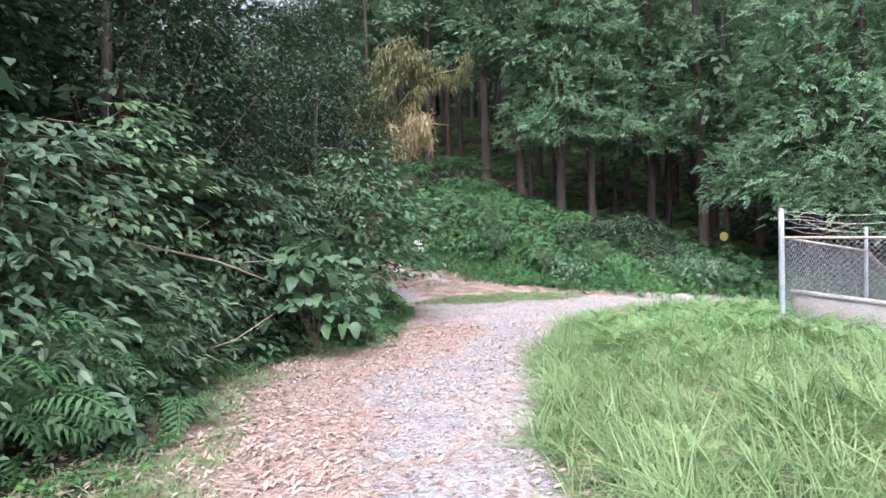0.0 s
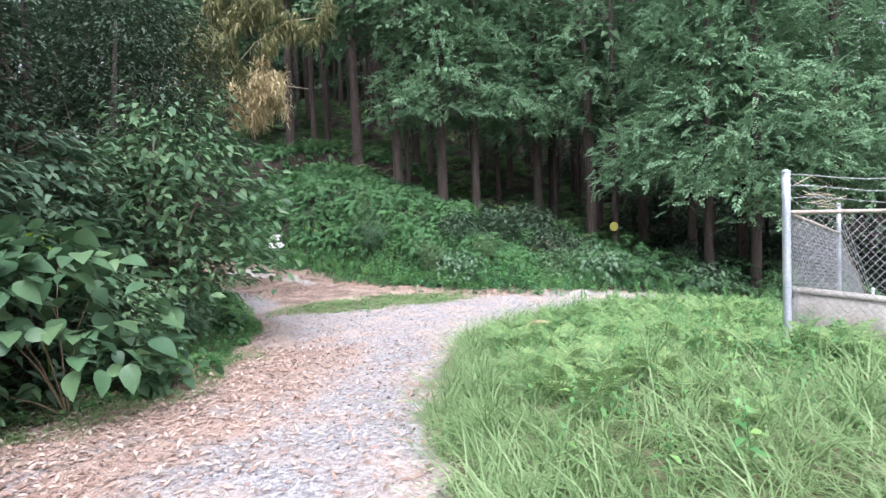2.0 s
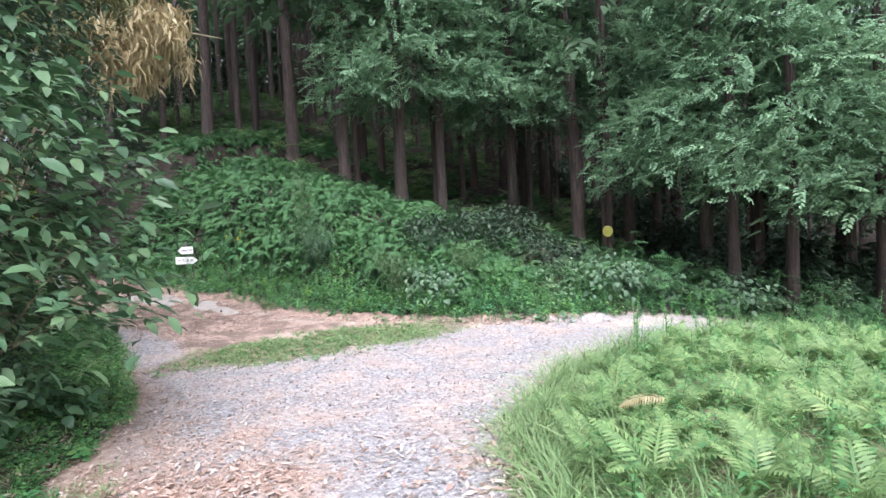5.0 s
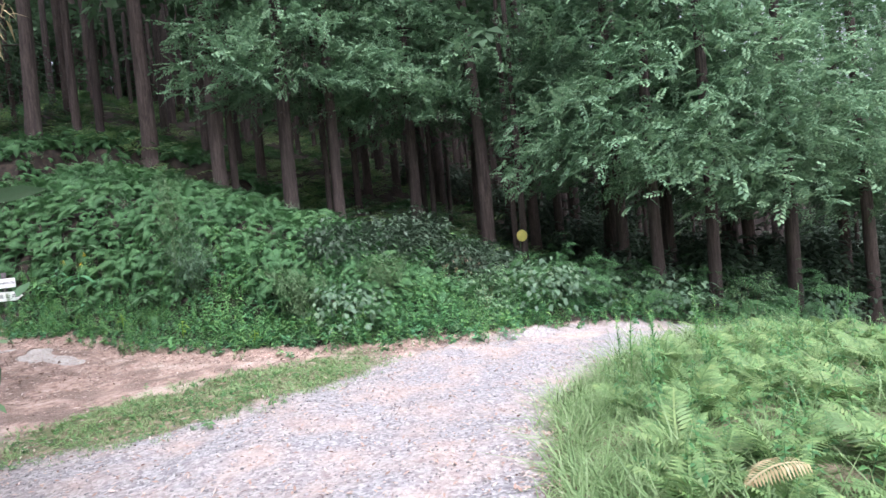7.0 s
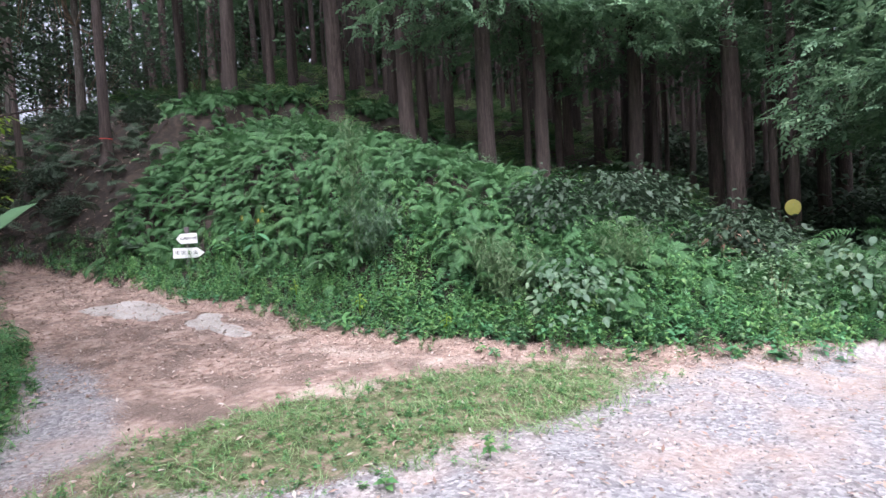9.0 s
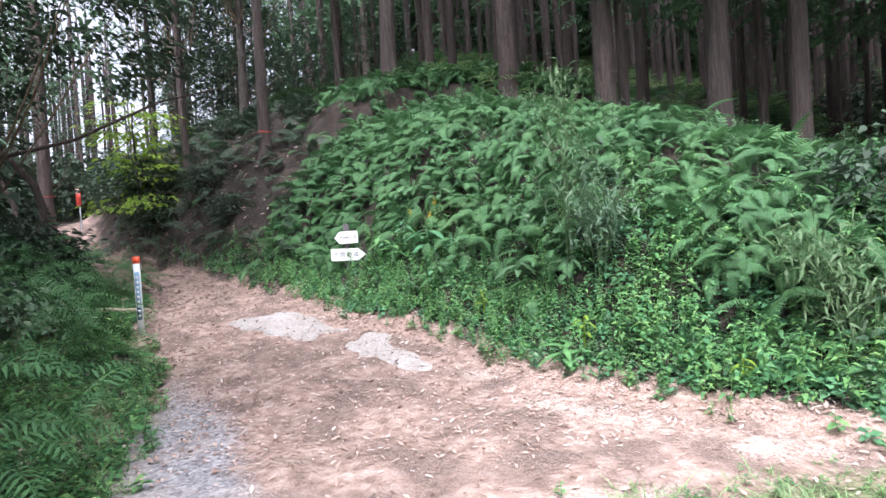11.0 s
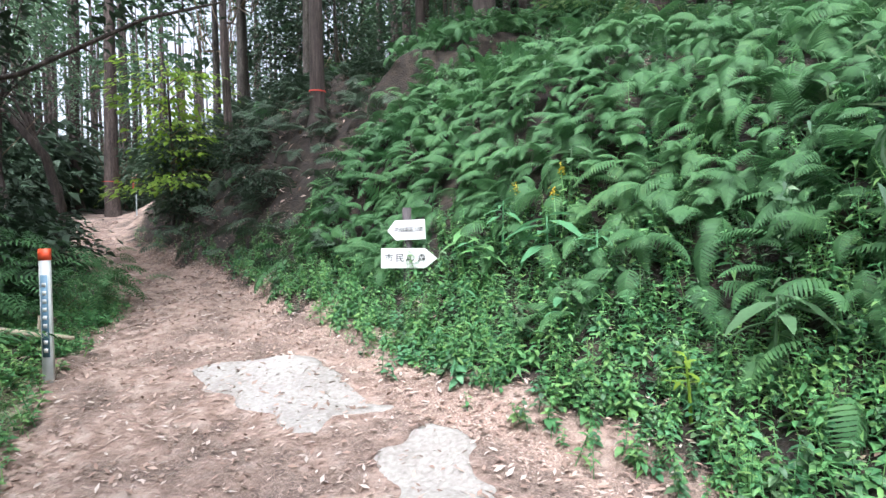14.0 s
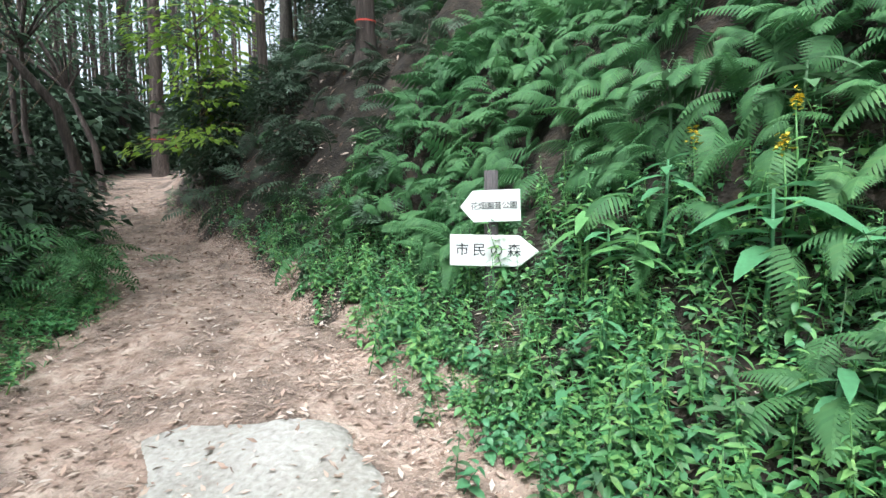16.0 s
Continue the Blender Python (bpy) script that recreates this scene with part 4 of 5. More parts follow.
def shrub(meshes, x, y, label, category="shrub", name="shrub", group="", yaw=None, size=1.0, lift=0.0):
    ob = thing(name, label, category, group, (x, y, float(height(x, y)) + lift), rng.uniform(0, 360) if yaw is None else yaw)
    ob.scale = (size, size, size)
    for n, m in zip(("branchwork", "leaves"), meshes):
        o = new(n, m)
        o.parent = ob
    return ob


oval_a = shrub_meshes(0.9, 0.9, 1.5, 80, 16, OVAL, 0.105, SUMAC, low=0.02)
oval_b = shrub_meshes(1.0, 0.9, 1.9, 84, 16, LANCE, 0.14, BUSH, low=0.02)
dark_a = shrub_meshes(1.0, 1.0, 1.8, 80, 18, OVAL, 0.085, BUSH_DARK, low=0.05)
broad_a = shrub_meshes(0.7, 0.65, 1.5, 44, 9, ROUND, 0.19, BROAD, 7, 0.012, 0.12, 0.12)
vine_a = shrub_meshes(0.7, 0.6, 0.55, 30, 8, ROUND, 0.15, BROAD, 6, 0.006, 0.1, 0.14)
cane_a = shrub_meshes(0.9, 0.8, 1.2, 60, 22, NEEDLE, 0.19, BUSH, 14, 0.007, 0.1)
fern_wall = shrub_meshes(0.9, 0.8, 0.9, 34, 3, frond(11, 1.0, 0.3, 0.6), 0.5, FERN, 5, 0.006, 0.1)

# the thicket beside the road
for kind, x, y, s in ((oval_a, -3.5, 3.4, 0.75), (oval_b, -3.9, 4.6, 0.95), (fern_wall, -3.45, 5.0, 0.9), (oval_a, -3.9, 5.9, 1.0), (cane_a, -3.7, 6.6, 1.0), (oval_b, -4.3, 7.2, 1.1), (cane_a, -3.9, 7.7, 0.95), (fern_wall, -3.9, 4.0, 1.1),
                      (oval_a, -4.1, 8.6, 1.0), (cane_a, -3.5, 9.0, 0.8), (oval_b, -3.2, 9.9, 1.05), (dark_a, -3.1, 10.8, 0.95), (oval_a, -2.2, 11.3, 0.75), (oval_b, -2.9, 12.0, 1.1), (dark_a, -2.9, 12.9, 1.0), (cane_a, -1.9, 12.2, 0.7),
                      (dark_a, -2.8, 14.0, 1.0), (oval_a, -2.3, 14.9, 0.65), (dark_a, -3.4, 15.9, 1.1), (oval_a, -2.9, 17.0, 0.75), (fern_wall, -2.6, 18.0, 0.9), (dark_a, -4.2, 18.4, 1.1), (oval_a, -4.2, 19.8, 0.8), (fern_wall, -3.9, 20.9, 0.9), (dark_a, -5.4, 21.0, 1.0),
                      (dark_a, -5.4, 5.0, 1.3), (dark_a, -5.6, 7.0, 1.5), (dark_a, -5.2, 9.2, 1.5), (dark_a, -4.8, 11.4, 1.5), (dark_a, -4.6, 13.6, 1.5), (dark_a, -4.9, 16.2, 1.5), (dark_a, -6.0, 18.6, 1.5), (oval_b, -5.0, 2.8, 1.2)):
    label = {id(oval_a): "dense green shrub with oval leaves beside the road", id(oval_b): "tall green shrub with long drooping leaves", id(dark_a): "dark evergreen shrub in the thicket",
             id(cane_a): "clump of dwarf bamboo with narrow leaves", id(fern_wall): "green ferns climbing over the thicket"}[id(kind)]
    front = kind in (oval_a, oval_b)
    shrub(kind, x, y, label, "shrub", "shrub", "roadside thicket", size=s * (1.2 if front and y < 11 else 1.1))
shrub(broad_a, -2.05, 9.35, "shrub with broad pale green leaves at the road's edge", name="broadleaf_shrub", size=1.3)
shrub(vine_a, -1.75, 10.4, "broad-leaved vine sprawling to the road", "vine", "kudzu_vine", size=1.0)
shrub(vine_a, -3.1, 8.6, "broad-leaved vine sprawling to the road", "vine", "kudzu_vine", size=0.8)
shrub(vine_a, -3.6, 4.4, "broad-leaved vine sprawling to the road", "vine", "kudzu_vine", size=0.9)
shrub(vine_a, -1.5, 13.6, "broad-leaved vine sprawling to the road", "vine", "kudzu_vine", size=0.8)


def leafy_tree(x, y, tall, rx, ry, low, n, per, leaf, size, mat, label, shift=(0, 0), radius=0.1, name="broadleaf_tree", jitter=0.22):
    ob = thing(name, label, "tree", "", (x, y, float(height(x, y)) - 0.05))
    c = dome(n, rx, ry, tall, low) + (shift[0], shift[1], 0)
    c[:, :2] -= np.array(shift) * (1 - np.clip(c[:, 2:3] / tall, 0.25, 1)) * 0.3
    trunk = tube([(0, 0, -0.2), (0.03, 0.02, tall * 0.2), (0.1 * shift[0], 0.1 * shift[1], tall * 0.45), (0.5 * shift[0], 0.5 * shift[1], tall * 0.85)], [radius * 1.3, radius, radius * 0.75, radius * 0.25], 9)
    part("trunk", trunk, BARK_GREY, ob, smooth=True)
    part("branchwork", boughs(c, 12, radius * 0.2, (0.05 * shift[0], 0.05 * shift[1], tall * 0.3)), TWIG, ob, smooth=True)
    part("crown", foliage(c, per, leaf, size, jitter), mat, ob)
    return ob


# trees of the thicket; the first leans out over the verge
leafy_tree(-2.3, 13.3, 3.7, 1.75, 1.5, 0.2, 170, 18, OVAL, 0.17, BROAD, "small tree reaching fresh green boughs over the verge", (0.55, -0.2), 0.06)
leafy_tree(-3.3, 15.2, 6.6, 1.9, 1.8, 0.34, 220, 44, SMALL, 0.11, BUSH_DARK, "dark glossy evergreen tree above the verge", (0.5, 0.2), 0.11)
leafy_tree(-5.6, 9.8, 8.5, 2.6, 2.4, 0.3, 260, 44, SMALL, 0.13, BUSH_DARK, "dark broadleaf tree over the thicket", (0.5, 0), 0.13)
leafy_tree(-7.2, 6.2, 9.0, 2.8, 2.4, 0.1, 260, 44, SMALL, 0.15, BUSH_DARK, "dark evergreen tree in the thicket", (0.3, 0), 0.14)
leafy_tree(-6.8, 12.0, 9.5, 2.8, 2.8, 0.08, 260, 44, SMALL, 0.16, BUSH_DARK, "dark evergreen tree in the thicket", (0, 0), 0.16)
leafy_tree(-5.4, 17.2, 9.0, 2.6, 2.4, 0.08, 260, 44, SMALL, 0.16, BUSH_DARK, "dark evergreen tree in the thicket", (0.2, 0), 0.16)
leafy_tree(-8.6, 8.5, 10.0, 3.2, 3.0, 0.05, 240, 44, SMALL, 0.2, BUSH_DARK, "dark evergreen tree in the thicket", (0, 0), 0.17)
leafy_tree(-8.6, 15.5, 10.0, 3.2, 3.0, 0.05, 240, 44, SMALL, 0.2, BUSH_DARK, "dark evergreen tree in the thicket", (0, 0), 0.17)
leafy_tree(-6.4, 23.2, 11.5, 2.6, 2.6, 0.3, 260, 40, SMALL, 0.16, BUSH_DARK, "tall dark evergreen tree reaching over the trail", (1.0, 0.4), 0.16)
leafy_tree(-7.5, 21.0, 9.0, 2.6, 2.4, 0.2, 240, 40, SMALL, 0.16, BUSH, "broadleaf tree beside the trail", (0, 0), 0.14)
leafy_tree(-9.5, 25.5, 9.0, 2.6, 2.4, 0.3, 160, 34, SMALL, 0.16, BUSH_DARK, "broadleaf tree beside the trail", (0, 0), 0.13)
# trees added to shade the trail, their crowns kept above the view
for x, y, tall, r, mat in ((-7.2, 33.4, 10.5, 2.8, BUSH_DARK), (-9.6, 36.4, 10.5, 2.8, BUSH_DARK), (-4.9, 32.4, 10.0, 2.6, BUSH_DARK)):
    leafy_tree(x, y, tall, r, r, 0.62, 150, 34, SMALL, 0.2, mat, "added tall tree whose unseen crown shades the trail", (0.4, 0), 0.12, jitter=0.3)


def tiered_tree(x, y, tall, reach, tiers, low, mat, label, toward=0.0, fan=3.1, leaf=OVAL, size=0.1, radius=0.035, per=34):
    """A slender tree whose boughs spread in flat layers."""
    ob = thing("layered_tree", label, "tree", "", (x, y, float(height(x, y)) - 0.05))
    part("trunk", tube([(0, 0, -0.2), (0.05, 0.02, tall * 0.4), (-0.03, 0.04, tall * 0.8), (0.02, 0.0, tall)], [radius * 1.2, radius, radius * 0.6, radius * 0.2], 7), BARK_GREY, ob, smooth=True)
    wood, at, yaw, big = [], [], [], []
    for i in range(tiers):
        u = low + (1 - low) * (i + 0.5) / tiers
        a = toward + fan * rng.uniform(-1, 1)
        l = reach * rng.uniform(0.65, 1.1) * (1.15 - 0.55 * u)
        d = np.array([math.sin(-a), math.cos(a), 0])
        s = np.array([math.cos(a), math.sin(a), 0])
        z = tall * u + rng.uniform(-0.1, 0.1)
        line = [np.array([0, 0, z - 0.25 * l]), d * l * 0.5 + (0, 0, z), d * l + (0, 0, z - 0.1 * l)]
        wood.append(tube(line, [radius * 0.4, radius * 0.25, 0.003], 5))
        w = rng.uniform(0.15, 1.08, per)
        off = rng.normal(0, 1, per) * 0.34 * l * np.sin(np.clip(w, 0, 1) * 2.6)
        c = d * (l * w)[:, None] + s * off[:, None]
        c[:, 2] = z - 0.12 * l * w * w - 0.25 * np.abs(off) + rng.normal(0, 0.025, per)
        at.append(c)
        yaw.append(a - np.sign(off) * rng.uniform(0.1, 1.0, per))
        big.append(size * rng.uniform(0.7, 1.3, per))
    at, yaw, big = np.concatenate(at), np.concatenate(yaw), np.concatenate(big)
    part("branchwork", join(wood), TWIG, ob, smooth=True)
    part("crown", spread(leaf, at, turn(yaw, rng.normal(-0.22, 0.16, len(at)), rng.normal(0, 0.2, len(at))), big), mat, ob)
    return ob


tiered_tree(-6.8, 29.4, 3.5, 1.8, 28, 0.25, YELLOW_LEAF, "slender young tree with yellow-green leaves in layers on the bank", 2.4, 2.6, OVAL, 0.14, 0.035, 60)
for x, y, tall, reach, mat, label in ((-4.1, 5.4, 3.4, 1.5, BUSH, "layered shrub spreading flat boughs over the thicket"), (-4.3, 7.6, 3.5, 1.7, SUMAC, "layered shrub spreading flat boughs over the thicket"), (-3.7, 9.5, 3.2, 1.6, BUSH, "layered shrub spreading flat boughs over the thicket"),
                                      (-3.2, 11.4, 3.1, 1.5, BUSH, "layered shrub spreading flat boughs over the thicket"), (-2.7, 13.9, 3.6, 1.7, SUMAC, "layered tree spreading flat boughs over the verge"), (-4.9, 9.0, 4.4, 1.8, BUSH, "layered shrub spreading flat boughs over the thicket")):
    tiered_tree(x, y, tall, reach, 26, 0.25, mat, label, -1.9, 1.7, OVAL, 0.16, 0.03, 58)


def compound_leaf(pairs=7, length=0.38):
    """A feathered leaf along +y with oval leaflets in pairs."""
    out = [tube([(0, 0, 0), (0, length * 0.5, 0.03), (0, length, -0.04)], [0.003, 0.002, 0.001], 3)]
    for i in range(pairs):
        u = (i + 0.8) / pairs
        for s in (-1, 1):
            out.append(spread(LANCE, [(0, length * u, 0.06 * math.sin(3.1 * u) * length - 0.05 * u * u)], turn(-s * 1.05, -0.15, 0), length * (0.32 - 0.12 * abs(u - 0.5))))
    out.append(spread(LANCE, [(0, length, -0.04)], turn(0.0, -0.3, 0), length * 0.25))
    return join(out)


FEATHER = compound_leaf()


def sumac(x, y, tall, stems, label):
    ob = thing("sumac", label, "shrub", "feathery shrubs of the thicket", (x, y, float(height(x, y)) - 0.03))
    for i in range(stems):
        a, l = rng.uniform(0, 6.3), tall * rng.uniform(0.65, 1.0)
        top = np.array([0.28 * math.cos(a), 0.28 * math.sin(a), l])
        part("stem", tube([(0, 0, 0), top * (0.4, 0.4, 0.5), top], [0.012, 0.009, 0.004], 5), TWIG, ob, smooth=True)
        k = 16
        u = rng.uniform(0.4, 1.0, k)
        c = np.stack([top[0] * u, top[1] * u, l * u], -1)
        part("leaves", spread(FEATHER, c, turn(np.arange(k) * 2.4 + a, rng.normal(0.1, 0.3, k), rng.normal(0, 0.2, k)), rng.uniform(0.8, 1.25, k)), SUMAC, ob)


for x, y, tall, stems in ((-3.75, 5.55, 1.25, 4), (-3.3, 6.1, 0.95, 4), (-3.9, 6.5, 1.5, 4), (-3.2, 4.9, 0.9, 3)):
    sumac(x, y, tall, stems, "shrub with long feathered pale green leaves")
for x, y, s in ((-2.95, 5.3, 0.8), (-3.4, 6.3, 0.85), (-3.5, 7.1, 0.6), (-2.9, 4.6, 0.6), (-2.9, 9.3, 0.8)):
    shrub(vine_a, x, y, "broad-leaved vine sprawling to the road", "vine", "kudzu_vine", size=s)
leafy_tree(-16.5, 40.5, 7.0, 2.6, 2.4, 0.4, 100, 20, SMALL, 0.16, BUSH, "small tree at the top of the trail", (0, 0), 0.09)
leafy_tree(-13.5, 30.5, 7.5, 2.8, 2.4, 0.5, 70, 14, SMALL, 0.15, BUSH, "broadleaf tree beside the climbing trail", (0.5, 0), 0.1)
for x, y, tall, r, low, mat, label in ((-11.5, 5.0, 11.0, 3.2, 0.05, BUSH_DARK, "dark evergreen tree behind the thicket"), (-11.8, 12.0, 11.0, 3.4, 0.05, BUSH_DARK, "dark evergreen tree behind the thicket"), (-11.5, 19.0, 10.5, 3.2, 0.1, BUSH_DARK, "dark evergreen tree behind the thicket"),
                                         (-13.5, 24.5, 9.5, 3.0, 0.35, BUSH, "leafy tree in the wood beyond the trail"), (-10.0, 45.0, 9.0, 3.0, 0.1, BUSH_DARK, "dark evergreen tree on the ridge"),
                                         (-8.4, 24.0, 8.5, 2.2, 0.5, BUSH, "leafy tree beside the trail"), (-10.0, 39.5, 7.0, 2.4, 0.2, BUSH, "leafy tree on the ridge behind the bank"), (-5.6, 37.0, 5.5, 2.0, 0.2, BUSH, "leafy tree on the ridge behind the bank"), (-1.8, 36.5, 5.0, 2.0, 0.1, BUSH, "leafy tree on the ridge behind the bank"), (-8.5, 2.0, 10.0, 3.0, 0.05, BUSH_DARK, "dark evergreen tree behind the thicket"), (-14.5, 5.5, 13.0, 3.6, 0.05, BUSH_DARK, "dark evergreen tree behind the thicket"), (-7.6, 40.5, 7.5, 2.6, 0.03, BUSH_DARK, "dark evergreen tree on the ridge")):
    thick = mat is BUSH_DARK
    leafy_tree(x, y, tall, r, r * 0.95, low, 170 if thick else 110, 34 if thick else 18, SMALL, 0.22 if thick else 0.16, mat, label, (0, 0), 0.13 if thick else 0.08, jitter=0.32)

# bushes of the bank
# low_dark: real dark bushes, and leaves darkened for the shade under the trees
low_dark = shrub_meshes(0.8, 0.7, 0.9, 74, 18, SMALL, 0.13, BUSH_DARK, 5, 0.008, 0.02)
ivy = shrub_meshes(0.8, 0.6, 0.6, 40, 14, ROUND, 0.1, BUSH, 6, 0.006)
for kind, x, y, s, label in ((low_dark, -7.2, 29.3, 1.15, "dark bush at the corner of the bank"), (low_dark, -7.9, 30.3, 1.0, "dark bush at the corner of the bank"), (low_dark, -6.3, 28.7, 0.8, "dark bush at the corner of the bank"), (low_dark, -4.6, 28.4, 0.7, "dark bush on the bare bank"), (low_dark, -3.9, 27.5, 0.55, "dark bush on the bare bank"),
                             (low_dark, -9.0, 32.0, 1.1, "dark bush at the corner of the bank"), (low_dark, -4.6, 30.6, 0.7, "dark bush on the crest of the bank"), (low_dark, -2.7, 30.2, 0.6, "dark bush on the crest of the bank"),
                             (low_dark, 7.6, 19.6, 1.0, "bush under the trees, leaves darkened for the shade there"), (low_dark, 8.6, 20.0, 0.9, "bush under the trees, leaves darkened for the shade there"), (low_dark, 10.4, 19.0, 0.7, "bush under the trees, leaves darkened for the shade there"), (low_dark, 14.0, 17.8, 1.4, "bush under the trees, leaves darkened for the shade there"), (low_dark, 15.6, 17.6, 1.4, "bush under the trees, leaves darkened for the shade there"), (fern_wall, 9.0, 18.4, 1.1, "mound of ferns at the wood's edge"), (fern_wall, 10.4, 17.9, 1.1, "mound of ferns at the wood's edge"), (fern_wall, 12.6, 17.2, 1.2, "mound of ferns at the wood's edge"), (fern_wall, 14.6, 16.4, 1.2, "mound of ferns at the wood's edge"), (low_dark, 17.4, 16.4, 1.5, "bush under the trees, leaves darkened for the shade there"),
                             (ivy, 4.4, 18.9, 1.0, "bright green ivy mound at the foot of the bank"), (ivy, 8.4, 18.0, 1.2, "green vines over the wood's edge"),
                             (ivy, 9.8, 18.0, 1.1, "green vines over the wood's edge"), (low_dark, 6.1, 20.3, 1.0, "bush under the trees, leaves darkened for the shade there"), (low_dark, 4.9, 20.2, 0.9, "bush under the trees, leaves darkened for the shade there"), (ivy, 11.4, 17.4, 1.2, "green vines over the wood's edge"),
                             (low_dark, 12.4, 19.0, 1.3, "bush under the trees, leaves darkened for the shade there"), (oval_a, 7.2, 18.3, 0.6, "leafy bush at the wood's edge"), (oval_a, 13.4, 16.5, 0.7, "leafy bush at the wood's edge"),
                             (ivy, 15.4, 16.2, 1.3, "green vines over the wood's edge"), (low_dark, 8.0, 22.3, 1.2, "bush under the trees, leaves darkened for the shade there"), (ivy, -4.6, 21.9, 0.9, "green vines beside the trail"), (low_dark, -6.0, 24.2, 1.2, "dark bush beside the trail"),
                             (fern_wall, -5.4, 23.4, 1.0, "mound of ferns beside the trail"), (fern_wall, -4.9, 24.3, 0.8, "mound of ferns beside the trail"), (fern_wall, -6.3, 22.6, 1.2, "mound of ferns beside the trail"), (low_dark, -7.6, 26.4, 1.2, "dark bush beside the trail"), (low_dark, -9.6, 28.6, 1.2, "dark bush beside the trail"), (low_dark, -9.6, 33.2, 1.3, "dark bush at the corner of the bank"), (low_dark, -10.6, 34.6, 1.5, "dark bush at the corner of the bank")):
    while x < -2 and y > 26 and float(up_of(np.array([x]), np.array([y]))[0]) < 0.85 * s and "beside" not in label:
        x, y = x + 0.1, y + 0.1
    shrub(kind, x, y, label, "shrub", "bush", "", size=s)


# bushes closing the wood where the road bends away, dark to stand for shade
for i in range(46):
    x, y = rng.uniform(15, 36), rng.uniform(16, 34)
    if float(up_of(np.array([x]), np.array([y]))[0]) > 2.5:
        shrub(low_dark, x, y, "filler bush deep under the trees, leaves darkened for shade", "shrub", "bush", "", size=rng.uniform(1.3, 2.4))

# added bushes far back, coloured dark for the dim inside of the wood
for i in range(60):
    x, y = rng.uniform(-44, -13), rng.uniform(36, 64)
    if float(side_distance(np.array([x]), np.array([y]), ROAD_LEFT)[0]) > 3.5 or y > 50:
        shrub(low_dark, x, y, "filler bush far back in the wood, leaves darkened for shade", "shrub", "bush", "", size=rng.uniform(2.8, 4.4))

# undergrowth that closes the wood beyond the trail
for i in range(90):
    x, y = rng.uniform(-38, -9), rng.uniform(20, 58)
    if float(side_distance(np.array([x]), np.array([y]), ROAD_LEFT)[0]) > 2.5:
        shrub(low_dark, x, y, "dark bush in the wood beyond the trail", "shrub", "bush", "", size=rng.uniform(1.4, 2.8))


def bamboo(x, y, tall, spreadout, culms, per, label, mat=BAMBOO):
    ob = thing("bamboo", label, "bamboo", "", (x, y, float(height(x, y)) - 0.03))
    for i in range(culms):
        a, o = rng.uniform(0, 6.3), rng.uniform(0.2, 1) * spreadout
        top = np.array([math.cos(a) * o, math.sin(a) * o, tall * rng.uniform(0.75, 1.0)])
        us = np.linspace(0, 1, 7)
        line = np.stack([top[0] * us ** 2.2, top[1] * us ** 2.2, top[2] * (1.25 * us - 0.25 * us ** 3)], -1)
        line[:, :2] += rng.normal(0, 0.04, 2)
        culm = part("culm", tube(line, np.linspace(0.007, 0.002, 7), 5), BAMBOO, ob, smooth=True)
        u = rng.uniform(0.35, 1, per)
        c = np.stack([np.interp(u, us, line[:, j]) for j in range(3)], -1) + rng.normal(0, 0.13, (per, 3))
        part("leaves", spread(NEEDLE, c, turn(rng.uniform(0, 6.3, per), rng.normal(-0.25, 0.5, per), rng.normal(0, 0.4, per)), rng.uniform(0.08, 0.15, per)), mat, ob)
    return ob


bamboo(2.05, 21.1, 2.5, 0.55, 5, 85, "tall bamboo with hanging narrow leaves on the bank")
bamboo(2.3, 20.8, 1.35, 0.5, 6, 130, "bushy bamboo low on the bank", BUSH)
bamboo(3.75, 19.2, 1.15, 0.65, 10, 90, "pale bamboo grass clump at the foot of the bank")
bamboo(5.2, 18.9, 0.9, 0.6, 8, 70, "pale bamboo grass clump at the foot of the bank")


def whorl(x, y, tall, leaves, size, label, mat, lift=0.0):
    """A stalk with a whorl of long leaves."""
    ob = thing("broad_leaved_plant", label, "plant", "", (x, y, float(height(x, y)) + lift), rng.uniform(0, 360))
    part("stem", tube([(0, 0, -0.05), (0.01, 0.02, tall * 0.5), (0.0, 0.03, tall)], [0.012, 0.009, 0.006], 6), mat, ob)
    for i in range(leaves):
        s = size * rng.uniform(0.75, 1.15)
        v = spread(blade(1.0, 0.3, 0.25, 0.45, ((0, 0.12), (0.25, 0.8), (0.55, 1), (0.85, 0.5), (1, 0.03))), [(0, 0.03, tall - 0.02 * i)], turn(i * 2.4 + rng.uniform(-0.3, 0.3), rng.uniform(-0.1, 0.5), rng.uniform(-0.2, 0.2)), s)
        part("leaf", v, mat, ob)
    return ob


